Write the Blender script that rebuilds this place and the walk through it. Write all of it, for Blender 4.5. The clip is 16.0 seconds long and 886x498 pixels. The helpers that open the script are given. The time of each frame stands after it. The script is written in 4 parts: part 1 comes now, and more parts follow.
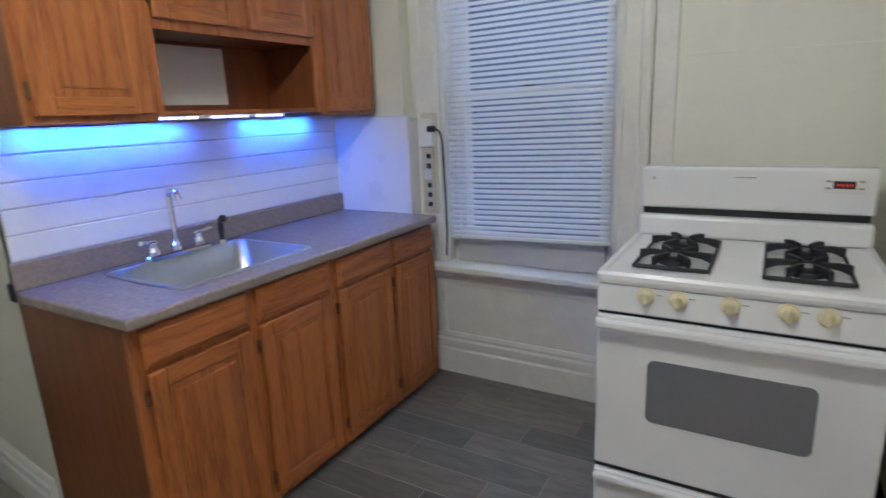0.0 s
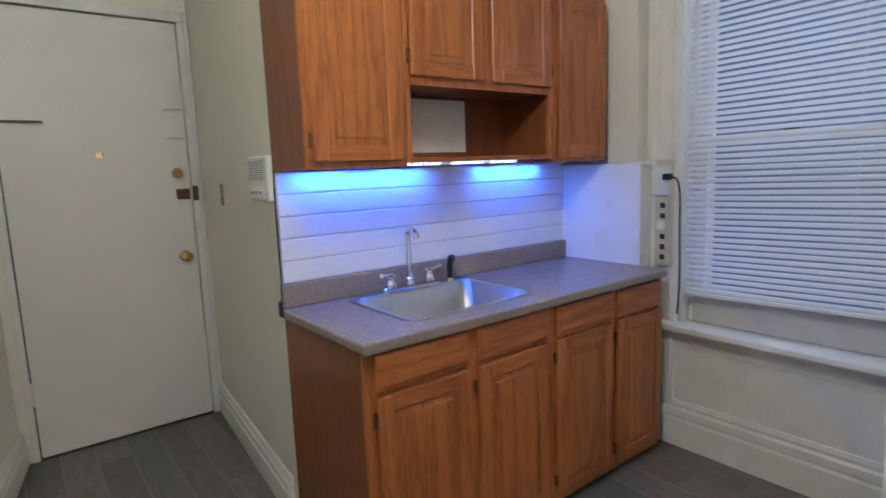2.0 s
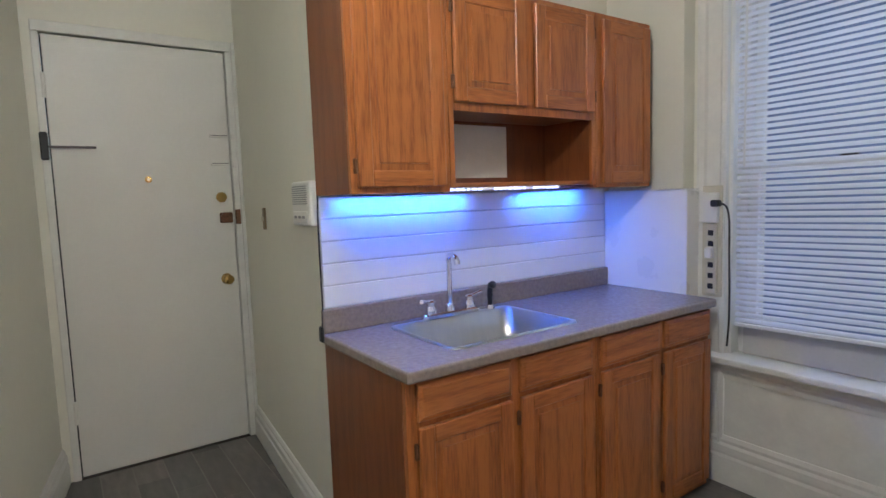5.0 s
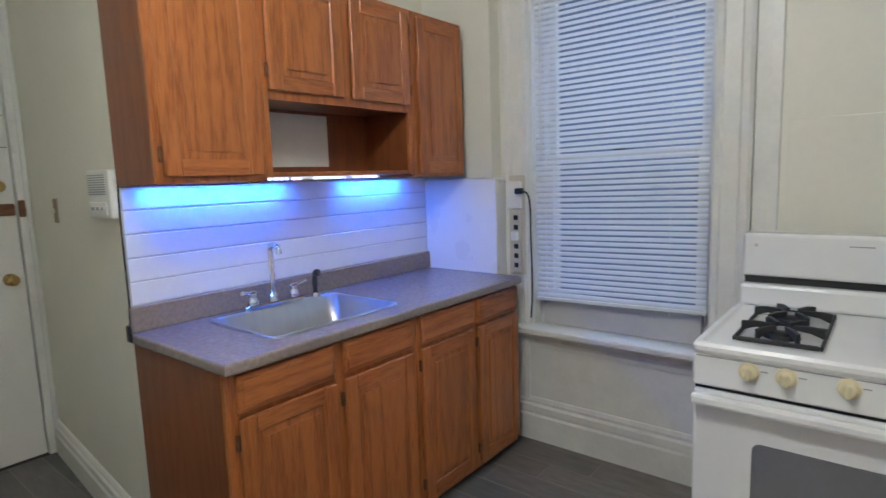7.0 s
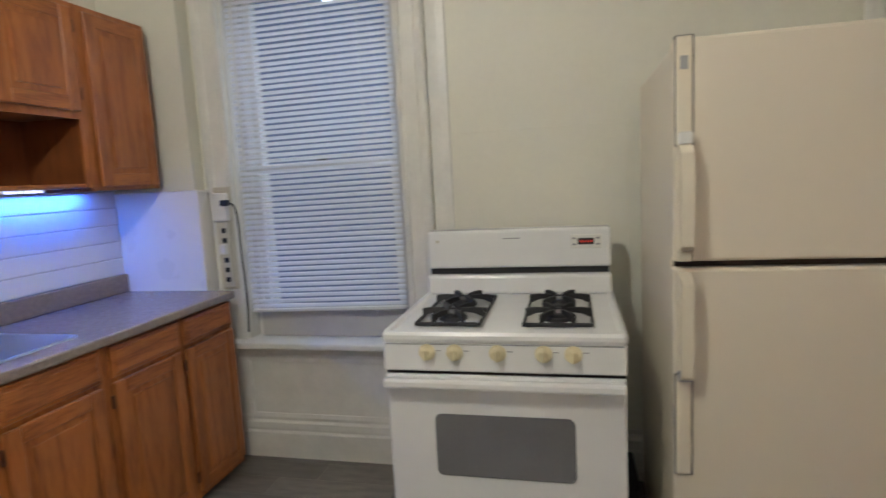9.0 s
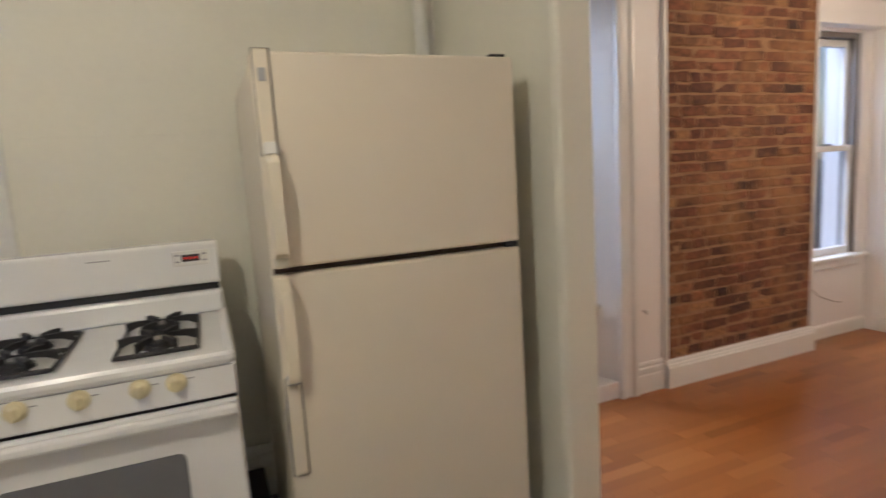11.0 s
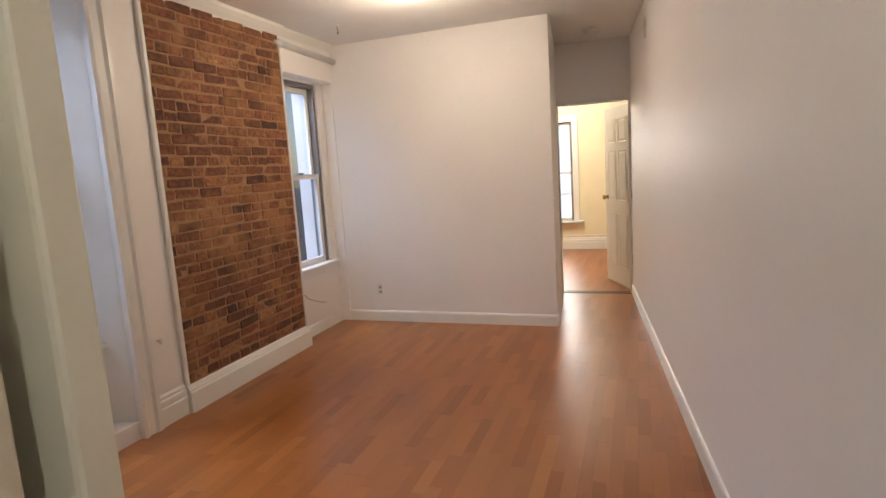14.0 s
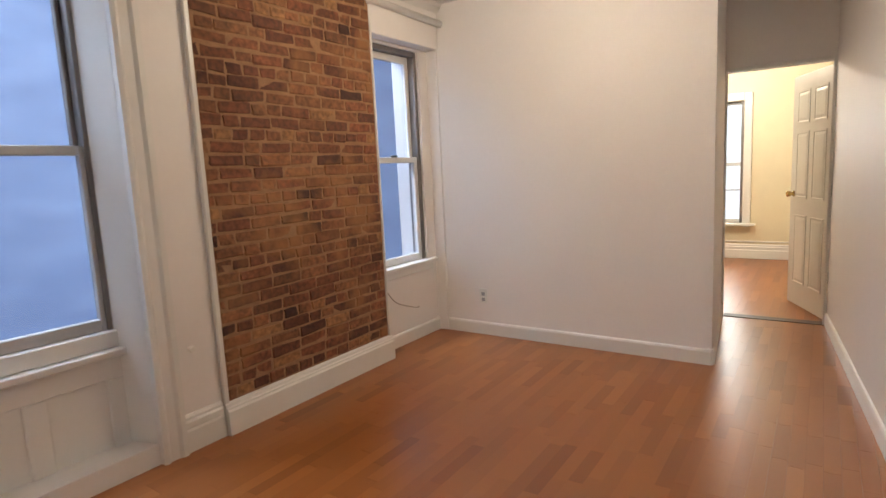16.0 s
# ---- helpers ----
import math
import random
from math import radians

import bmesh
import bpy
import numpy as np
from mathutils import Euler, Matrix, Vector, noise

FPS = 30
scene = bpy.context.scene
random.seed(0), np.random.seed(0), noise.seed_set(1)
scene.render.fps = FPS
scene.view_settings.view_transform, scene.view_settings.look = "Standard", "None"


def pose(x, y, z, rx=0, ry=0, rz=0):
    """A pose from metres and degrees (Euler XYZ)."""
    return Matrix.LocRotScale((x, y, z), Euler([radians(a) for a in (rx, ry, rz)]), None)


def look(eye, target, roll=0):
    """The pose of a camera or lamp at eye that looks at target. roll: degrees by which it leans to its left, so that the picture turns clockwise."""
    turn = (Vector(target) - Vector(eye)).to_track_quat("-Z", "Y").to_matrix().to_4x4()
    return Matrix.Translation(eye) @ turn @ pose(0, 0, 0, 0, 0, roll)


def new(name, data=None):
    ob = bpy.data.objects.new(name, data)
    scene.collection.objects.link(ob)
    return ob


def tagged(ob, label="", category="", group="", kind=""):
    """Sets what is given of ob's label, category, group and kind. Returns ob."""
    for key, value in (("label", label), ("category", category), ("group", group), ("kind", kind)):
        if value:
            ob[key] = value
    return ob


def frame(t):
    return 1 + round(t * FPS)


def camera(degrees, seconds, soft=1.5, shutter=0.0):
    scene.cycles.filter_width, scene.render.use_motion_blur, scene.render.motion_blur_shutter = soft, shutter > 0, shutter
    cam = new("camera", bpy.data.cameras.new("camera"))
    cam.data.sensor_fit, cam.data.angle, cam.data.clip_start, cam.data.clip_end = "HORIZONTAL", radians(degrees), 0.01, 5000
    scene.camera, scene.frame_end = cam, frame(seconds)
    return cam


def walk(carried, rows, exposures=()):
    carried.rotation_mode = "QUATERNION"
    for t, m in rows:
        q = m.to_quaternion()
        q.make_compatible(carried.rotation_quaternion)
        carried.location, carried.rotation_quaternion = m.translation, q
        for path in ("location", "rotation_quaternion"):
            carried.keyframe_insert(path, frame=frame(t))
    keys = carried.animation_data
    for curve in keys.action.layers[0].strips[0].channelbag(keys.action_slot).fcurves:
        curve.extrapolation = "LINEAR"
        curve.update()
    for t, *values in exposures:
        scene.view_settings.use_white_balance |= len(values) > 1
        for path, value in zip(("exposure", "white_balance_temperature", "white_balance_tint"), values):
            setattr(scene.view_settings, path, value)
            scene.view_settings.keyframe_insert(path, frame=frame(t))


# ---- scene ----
cam = camera(76.7, 16.0, shutter=0.5)
PATH = [
    (0, (2.094, -0.795, 1.419), (1.105, 0.878, 0.945), -2.4),
    (0.5, (2.078, -0.79, 1.415), (0.892, 0.764, 0.992), -1.7),
    (1, (2.059, -0.784, 1.412), (0.706, 0.637, 1.021), -1.6),
    (1.5, (2.058, -0.791, 1.411), (0.594, 0.533, 1.084), -2.2),
    (2, (2.035, -0.79, 1.412), (0.468, 0.422, 1.132), -2.2),
    (2.5, (2.01, -0.796, 1.415), (0.384, 0.34, 1.166), -2.2),
    (3, (1.993, -0.798, 1.416), (0.347, 0.318, 1.207), -2.0),
    (3.5, (1.989, -0.803, 1.418), (0.331, 0.3, 1.231), -2.0),
    (3.7, (1.988, -0.803, 1.429), (0.324, 0.292, 1.243), -2.0),
    (6, (1.992, -0.809, 1.408), (0.471, 0.472, 1.196), -1.7),
    (6.5, (2.074, -0.811, 1.43), (0.707, 0.627, 1.182), -1.4),
    (7, (2.093, -0.807, 1.423), (0.844, 0.734, 1.169), -1.9),
    (7.5, (2.111, -0.802, 1.421), (0.982, 0.83, 1.165), -2.1),
    (8, (2.129, -0.798, 1.42), (1.213, 0.961, 1.167), -2.1),
    (8.2, (2.156, -0.786, 1.418), (1.329, 1.017, 1.164), -2.5),
    (10.3, (2.39, -0.788, 1.382), (2.624, 1.183, 1.131), -3.2),
    (10.5, (2.398, -0.79, 1.377), (2.754, 1.164, 1.136), -3.5),
    (11, (2.38, -0.77, 1.387), (3.147, 1.056, 1.113), -3.5),
    (11.5, (2.352, -0.771, 1.391), (3.446, 0.875, 1.086), -3.1),
    (12, (2.338, -0.769, 1.391), (3.748, 0.609, 1.056), -3.7),
    (12.5, (2.325, -0.779, 1.374), (3.991, 0.275, 1.04), -4.5),
    (13, (2.297, -0.873, 1.376), (4.069, -0.002, 1.058), -4.3),
    (13.5, (2.301, -0.895, 1.411), (4.137, -0.165, 1.105), -3.4),
    (14, (2.315, -0.859, 1.368), (4.182, -0.199, 1.088), -3.6),
    (14.5, (2.482, -0.858, 1.356), (4.359, -0.225, 1.079), -3.8),
    (15, (2.758, -0.822, 1.331), (4.57, -0.015, 1.073), -3.8),
    (15.5, (3.015, -0.807, 1.297), (4.671, 0.286, 1.046), -4.6),
    (16, (3.249, -0.738, 1.276), (4.887, 0.377, 1.004), -2.8),
]
walk(cam, [(t, look(e, g, r)) for t, e, g, r in PATH], ((0.0, -0.09, 5380, 11), (3.5, -0.06, 5720, 13), (7.5, 0.0, 5420, 10), (8.5, -0.1, 5800, 10), (10.5, -0.2, 6200, 12), (11.0, -0.12, 6300, 13), (12.5, -0.1, 6800, 18), (14.5, -0.21, 6400, 10), (16.0, -0.2, 6450, 10)))

# ---- light ----
world = bpy.data.worlds.new("sky")
scene.world = world
world.use_nodes = True
wn = world.node_tree
sky = wn.nodes.new("ShaderNodeTexSky")
sky.sky_type = 'NISHITA'
sky.sun_disc = False
sky.sun_elevation, sky.sun_rotation = radians(55), radians(140)
wn.nodes["Background"].inputs["Strength"].default_value = 0.12
wn.links.new(sky.outputs[0], wn.nodes["Background"].inputs["Color"])
sun = new("sun", bpy.data.lights.new("sun", 'SUN'))
sun.data.energy, sun.data.angle, sun.data.color = 1.0, radians(12), (1, .97, .92)
sun.matrix_world = look((6, 8, 12), (5, 2, 0))


def area(name, eye, target, sx, sy, power, color):
    l = new(name, bpy.data.lights.new(name, 'AREA'))
    l.data.shape, l.data.size, l.data.size_y = 'RECTANGLE', sx, sy
    l.data.energy, l.data.color = power, color
    l.matrix_world = look(eye, target)
    return l


COOL = (.62, .76, 1.0)
WARM = (1.0, .83, .62)
# daylight falling down the air shaft on to the windows
area("daylight_kitchen", (1.06, 2.75, 3.0), (1.06, .9, .6), 1.0, 1.0, 32, COOL)
area("daylight_living", (4.15, 2.85, 3.0), (4.2, .6, .2), 1.0, 1.0, 120, COOL)
area("daylight_living_far", (6.46, 2.85, 3.0), (6.4, .6, .2), .9, 1.0, 110, COOL)
area("daylight_bedroom", (12.6, .35, 1.9), (8.4, -.2, 1.2), 1.4, 1.4, 110, (1, .95, .86))


def bulb(name, at, power, color, size=.10):
    l = new(name, bpy.data.lights.new(name, 'POINT'))
    l.data.energy, l.data.color, l.data.shadow_soft_size = power, color, size
    l.location = at
    return l


# ceiling lamps
bulb("lamp_kitchen", (1.52, -.48, 2.56), 57, (1.0, .94, .78))
bulb("lamp_living", (5.75, .48, 2.30), 33, WARM)
# unseen bulb added to brighten the bedroom and the passage
bulb("fill_bedroom", (9.9, .3, 2.33), 105, (1.0, .90, .72))
# blue light strip under the wall cabinets
area("led_glow", (.055, .37, 1.424), (.05, .37, .95), .60, .012, 4.3, (.045, .18, 1.0))
area("led_glow_short", (.055, 1.19, 1.424), (.05, 1.19, .95), .42, .012, 3.3, (.045, .18, 1.0))


# ---- materials ----
def mat(name, color, rough=.5, metal=0.0, var=.12, scale=6.0, fine=90.0, bump=.15, spec=.5, stretch=(1, 1, 1), dark=None, coat=0.0):
    """Painted or plain surface: broad blotches and fine grain in colour, roughness and relief."""
    m = bpy.data.materials.new(name)
    m.use_nodes = True
    n, ln = m.node_tree.nodes, m.node_tree.links
    p = n["Principled BSDF"]
    tc = n.new("ShaderNodeTexCoord")
    mp = n.new("ShaderNodeMapping")
    mp.inputs["Scale"].default_value = stretch
    ln.new(tc.outputs["Object"], mp.inputs[0])
    a = n.new("ShaderNodeTexNoise")
    a.inputs["Scale"].default_value, a.inputs["Detail"].default_value = scale, 5
    b = n.new("ShaderNodeTexNoise")
    b.inputs["Scale"].default_value, b.inputs["Detail"].default_value = fine, 3
    for t in (a, b):
        ln.new(mp.outputs[0], t.inputs["Vector"])
    ramp = n.new("ShaderNodeValToRGB")
    d = dark or [c * (1 - 2 * var) for c in color]
    ramp.color_ramp.elements[0].position, ramp.color_ramp.elements[1].position = .3, .7
    ramp.color_ramp.elements[0].color = (*d, 1)
    ramp.color_ramp.elements[1].color = (*color, 1)
    mix = n.new("ShaderNodeMath")
    mix.operation = 'MULTIPLY_ADD'
    ln.new(b.outputs[0], mix.inputs[0])
    mix.inputs[1].default_value = .35
    half = n.new("ShaderNodeMath")
    half.operation = 'MULTIPLY'
    ln.new(a.outputs[0], half.inputs[0])
    half.inputs[1].default_value = .65
    ln.new(half.outputs[0], mix.inputs[2])
    ln.new(mix.outputs[0], ramp.inputs[0])
    ln.new(ramp.outputs[0], p.inputs["Base Color"])
    rr = n.new("ShaderNodeMapRange")
    rr.inputs["To Min"].default_value, rr.inputs["To Max"].default_value = max(.03, rough - .1), min(1, rough + .1)
    ln.new(a.outputs[0], rr.inputs[0])
    ln.new(rr.outputs[0], p.inputs["Roughness"])
    p.inputs["Metallic"].default_value = metal
    p.inputs["Specular IOR Level"].default_value = spec
    p.inputs["Coat Weight"].default_value = coat
    if bump:
        bp = n.new("ShaderNodeBump")
        bp.inputs["Strength"].default_value, bp.inputs["Distance"].default_value = bump, .004
        ln.new(mix.outputs[0], bp.inputs["Height"])
        ln.new(bp.outputs[0], p.inputs["Normal"])
    return m


def oak(name, axis, light=(.385, .131, .031), dark=(.215, .065, .015)):
    """Varnished oak with cathedral grain along one axis."""
    m = bpy.data.materials.new(name)
    m.use_nodes = True
    n, ln = m.node_tree.nodes, m.node_tree.links
    p = n["Principled BSDF"]
    tc = n.new("ShaderNodeTexCoord")
    info = n.new("ShaderNodeObjectInfo")
    off = n.new("ShaderNodeVectorMath")
    off.operation = 'ADD'
    sc = n.new("ShaderNodeVectorMath")
    sc.operation = 'SCALE'
    sc.inputs[0].default_value = (7, 5, 3)
    ln.new(info.outputs["Random"], sc.inputs["Scale"])
    ln.new(tc.outputs["Object"], off.inputs[0])
    ln.new(sc.outputs[0], off.inputs[1])
    mp = n.new("ShaderNodeMapping")
    mp.inputs["Scale"].default_value = (1, 1, .09) if axis == 'Z' else (1, .09, 1)
    ln.new(off.outputs[0], mp.inputs[0])
    broad = n.new("ShaderNodeTexNoise")
    broad.inputs["Scale"].default_value, broad.inputs["Detail"].default_value = 9, 1.5
    ln.new(mp.outputs[0], broad.inputs["Vector"])
    rings = n.new("ShaderNodeMath")
    rings.operation = 'MULTIPLY'
    rings.inputs[1].default_value = 34
    ln.new(broad.outputs[0], rings.inputs[0])
    sn = n.new("ShaderNodeMath")
    sn.operation = 'SINE'
    ln.new(rings.outputs[0], sn.inputs[0])
    pores = n.new("ShaderNodeTexNoise")
    pores.inputs["Scale"].default_value, pores.inputs["Detail"].default_value = 160, 4
    ln.new(mp.outputs[0], pores.inputs["Vector"])
    s = n.new("ShaderNodeMath")
    s.operation = 'MULTIPLY_ADD'
    s.inputs[1].default_value = .13
    ln.new(sn.outputs[0], s.inputs[0])
    ln.new(pores.outputs[0], s.inputs[2])
    ramp = n.new("ShaderNodeValToRGB")
    ramp.color_ramp.elements[0].position, ramp.color_ramp.elements[1].position = .22, .62
    ramp.color_ramp.elements[0].color, ramp.color_ramp.elements[1].color = (*dark, 1), (*light, 1)
    ln.new(s.outputs[0], ramp.inputs[0])
    ln.new(ramp.outputs[0], p.inputs["Base Color"])
    p.inputs["Roughness"].default_value = .36
    bp = n.new("ShaderNodeBump")
    bp.inputs["Strength"].default_value, bp.inputs["Distance"].default_value = .12, .002
    ln.new(s.outputs[0], bp.inputs["Height"])
    ln.new(bp.outputs[0], p.inputs["Normal"])
    return m


def pieces(name, colors, rough, bump=.2, island=False, stretch=(1, 1, 1), fine=60.0, amount=.35, soot=0.0, smear=None, rvar=.11):
    """Bricks, tiles and planks: a colour of its own for each piece, with grain on it."""
    m = bpy.data.materials.new(name)
    m.use_nodes = True
    n, ln = m.node_tree.nodes, m.node_tree.links
    p = n["Principled BSDF"]
    if island:
        rnd = n.new("ShaderNodeNewGeometry").outputs["Random Per Island"]
    else:
        rnd = n.new("ShaderNodeObjectInfo").outputs["Random"]
    ramp = n.new("ShaderNodeValToRGB")
    e = ramp.color_ramp.elements
    while len(e) < len(colors):
        e.new(.5)
    for i, c in enumerate(colors):
        e[i].position = i / (len(colors) - 1)
        e[i].color = (*c, 1)
    ln.new(rnd, ramp.inputs[0])
    geo = n.new("ShaderNodeNewGeometry")
    mp = n.new("ShaderNodeMapping")
    mp.inputs["Scale"].default_value = stretch
    ln.new(geo.outputs["Position"], mp.inputs[0])
    g = n.new("ShaderNodeTexNoise")
    g.inputs["Scale"].default_value, g.inputs["Detail"].default_value = fine, 5
    ln.new(mp.outputs[0], g.inputs["Vector"])
    big = n.new("ShaderNodeTexNoise")
    big.inputs["Scale"].default_value, big.inputs["Detail"].default_value = 2.6, 3
    ln.new(geo.outputs["Position"], big.inputs["Vector"])
    mr = n.new("ShaderNodeMapRange")
    mr.inputs["From Min"].default_value, mr.inputs["From Max"].default_value = .3, .7
    mr.inputs["To Min"].default_value, mr.inputs["To Max"].default_value = 1 - amount, 1 + amount * .5
    ln.new(g.outputs[0], mr.inputs[0])
    mr2 = n.new("ShaderNodeMapRange")
    mr2.inputs["From Min"].default_value, mr2.inputs["From Max"].default_value = .35, .65
    mr2.inputs["To Min"].default_value, mr2.inputs["To Max"].default_value = 1 - soot, 1 + soot * .4
    ln.new(big.outputs[0], mr2.inputs[0])
    mu = n.new("ShaderNodeMath")
    mu.operation = 'MULTIPLY'
    ln.new(mr.outputs[0], mu.inputs[0])
    ln.new(mr2.outputs[0], mu.inputs[1])
    sc = n.new("ShaderNodeVectorMath")
    sc.operation = 'SCALE'
    ln.new(ramp.outputs[0], sc.inputs[0])
    sc.inputs["Scale"].default_value = 1.0
    if amount:
        ln.new(mu.outputs[0], sc.inputs["Scale"])
    col = sc.outputs[0]
    if smear:
        sm = n.new("ShaderNodeTexNoise")
        sm.inputs["Scale"].default_value, sm.inputs["Detail"].default_value = 3.2, 7
        ln.new(geo.outputs["Position"], sm.inputs["Vector"])
        lim = n.new("ShaderNodeMapRange")
        lim.inputs["From Min"].default_value, lim.inputs["From Max"].default_value = .50, .66
        lim.inputs["To Max"].default_value = .8
        ln.new(sm.outputs[0], lim.inputs[0])
        mx = n.new("ShaderNodeMix")
        mx.data_type = 'RGBA'
        ln.new(lim.outputs[0], mx.inputs[0])
        ln.new(col, mx.inputs[6])
        mx.inputs[7].default_value = (*smear, 1)
        col = mx.outputs[2]
    ln.new(col, p.inputs["Base Color"])
    rg = n.new("ShaderNodeMapRange")
    rg.inputs["To Min"].default_value, rg.inputs["To Max"].default_value = max(.05, rough - rvar), min(1, rough + rvar)
    ln.new(g.outputs[0], rg.inputs[0])
    p.inputs["Roughness"].default_value = rough
    if rvar > .03:
        ln.new(rg.outputs[0], p.inputs["Roughness"])
    if bump:
        bp = n.new("ShaderNodeBump")
        bp.inputs["Strength"].default_value, bp.inputs["Distance"].default_value = bump, .004
        ln.new(g.outputs[0], bp.inputs["Height"])
        ln.new(bp.outputs[0], p.inputs["Normal"])
    return m


def glow(name, color, strength):
    m = bpy.data.materials.new(name)
    m.use_nodes = True
    p = m.node_tree.nodes["Principled BSDF"]
    p.inputs["Base Color"].default_value = (*color, 1)
    p.inputs["Emission Color"].default_value = (*color, 1)
    p.inputs["Emission Strength"].default_value = strength
    return m


def glass_mat(name):
    m = bpy.data.materials.new(name)
    m.use_nodes = True
    p = m.node_tree.nodes["Principled BSDF"]
    p.inputs["Transmission Weight"].default_value = 1
    p.inputs["Roughness"].default_value = .03
    p.inputs["IOR"].default_value = 1.45
    return m


def slat_mat():
    m = bpy.data.materials.new("blind_vinyl")
    m.use_nodes = True
    n, ln = m.node_tree.nodes, m.node_tree.links
    p = n["Principled BSDF"]
    p.inputs["Base Color"].default_value = (.80, .81, .84, 1)
    p.inputs["Roughness"].default_value = .45
    tr = n.new("ShaderNodeBsdfTranslucent")
    tr.inputs[0].default_value = (.80, .84, .92, 1)
    mx = n.new("ShaderNodeMixShader")
    mx.inputs[0].default_value = .2
    ln.new(p.outputs[0], mx.inputs[1])
    ln.new(tr.outputs[0], mx.inputs[2])
    ln.new(mx.outputs[0], n["Material Output"].inputs[0])
    return m


def shaft_glow_mat(name, strength):
    """Pale masonry of the air shaft; its blue daylight is put in as emission."""
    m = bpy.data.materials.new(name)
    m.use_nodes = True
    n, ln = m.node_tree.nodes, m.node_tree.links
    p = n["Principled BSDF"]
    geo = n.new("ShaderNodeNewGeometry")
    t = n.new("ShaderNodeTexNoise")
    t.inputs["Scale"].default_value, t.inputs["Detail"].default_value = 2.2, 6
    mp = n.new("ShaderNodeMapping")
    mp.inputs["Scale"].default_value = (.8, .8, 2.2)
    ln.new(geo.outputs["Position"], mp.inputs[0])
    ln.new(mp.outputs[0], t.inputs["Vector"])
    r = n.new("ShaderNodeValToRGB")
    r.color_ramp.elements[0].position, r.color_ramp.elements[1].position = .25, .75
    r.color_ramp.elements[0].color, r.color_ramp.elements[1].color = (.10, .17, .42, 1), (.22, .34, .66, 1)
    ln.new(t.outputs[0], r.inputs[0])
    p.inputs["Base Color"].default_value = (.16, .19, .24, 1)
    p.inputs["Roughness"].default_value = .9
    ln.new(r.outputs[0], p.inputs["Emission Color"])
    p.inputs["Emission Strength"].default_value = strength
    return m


WALL = mat("wall_paint_cream", (.77, .75, .65), .55, var=.03, scale=3, fine=45, bump=.25)
WALL2 = mat("wall_paint_white", (.83, .79, .76), .52, var=.02, scale=2.5, fine=40, bump=.3)
CEIL = mat("ceiling_paint", (.80, .78, .75), .8, var=.03)
TRIM = mat("trim_paint_gloss", (.79, .77, .73), .32, var=.02, scale=5, fine=50, bump=.12)
TRIMK = mat("trim_paint_worn", (.77, .76, .71), .35, var=.06, scale=9, fine=50, bump=.35)
DOORP = mat("door_paint", (.74, .72, .67), .4, var=.03, scale=4, fine=60, bump=.2)
WHITE = mat("enamel_white", (.82, .82, .81), .22, var=.015, bump=.03)
CREAM = mat("fridge_enamel", (.74, .67, .55), .35, var=.02, scale=3, fine=220, bump=.25)
CREAM2 = mat("fridge_handle_plastic", (.76, .69, .55), .4, var=.03, bump=.05)
KNOB = mat("knob_cream_plastic", (.74, .66, .42), .35, var=.05, bump=.05)
IRON = mat("cast_iron", (.018, .018, .02), .6, var=.2, bump=.3)
BURNER = mat("burner_alloy", (.28, .27, .26), .45, metal=.8, var=.15)
BLACK = mat("black_plastic", (.012, .012, .014), .4, var=.1, bump=.05)
# near-black for shade painted into gaps and kicks, also dark lid and trim edges
GAP = mat("gap_shade_black", (.02, .02, .022), .8, var=.1, bump=0)
OVENGLASS = mat("oven_window", (.17, .17, .18), .12, var=.05, bump=0, coat=.5)
STEEL = mat("brushed_steel", (.50, .50, .49), .33, metal=1.0, var=.06, fine=140, bump=.06, stretch=(1, 6, 1))
CHROME = mat("chrome", (.85, .85, .86), .08, metal=1.0, var=.02, bump=0)
BRASS = mat("brass", (.62, .44, .17), .25, metal=1.0, var=.1, bump=.05)
RUST = mat("rusted_brass", (.22, .10, .05), .6, metal=.5, var=.3, scale=40, bump=.4)
STONE = mat("laminate_stone", (.30, .25, .22), .22, var=.1, scale=60, fine=300, bump=.02, dark=(.20, .165, .145))
TILEW = mat("wall_tile_white", (.82, .82, .82), .15, var=.02, bump=.04)
GROUT = mat("grout", (.66, .65, .64), .9, var=.1)
OAKZ = oak("oak_upright", 'Z')
OAKY = oak("oak_level", 'Y')
# darker copy of the oak: shade on sides and in the niche put into colour
OAKD = oak("oak_in_shade", 'Z', (.20, .062, .018), (.14, .04, .012))
PAPER = mat("white_paint_patch", (.75, .74, .70), .6, var=.06, scale=14)
SLAT = slat_mat()
GLASS = glass_mat("window_glass")
VINYL = mat("window_vinyl", (.72, .71, .70), .4, var=.04)
SASHG = mat("sash_and_shade_grey", (.50, .49, .48), .4, var=.06)
ALU = mat("window_aluminium", (.22, .20, .19), .45, metal=.4, var=.1)
MORTAR = mat("mortar", (.37, .205, .105), .95, var=.2, scale=18, fine=120, bump=.5)
BRICKM = pieces("old_brick", [(.055, .022, .015), (.17, .060, .032), (.24, .085, .04), (.11, .038, .022), (.28, .12, .052), (.20, .068, .035), (.36, .18, .075), (.14, .046, .026)], .85, bump=.5, fine=38, amount=.5, soot=.35, smear=(.31, .145, .055))
PLANK = pieces("laminate_oak", [(.215, .066, .015), (.28, .092, .022), (.31, .105, .026), (.33, .116, .030), (.27, .087, .021), (.36, .134, .037)], .30, rvar=.02, bump=.0, stretch=(.12, 1, 1), fine=16, amount=.0)
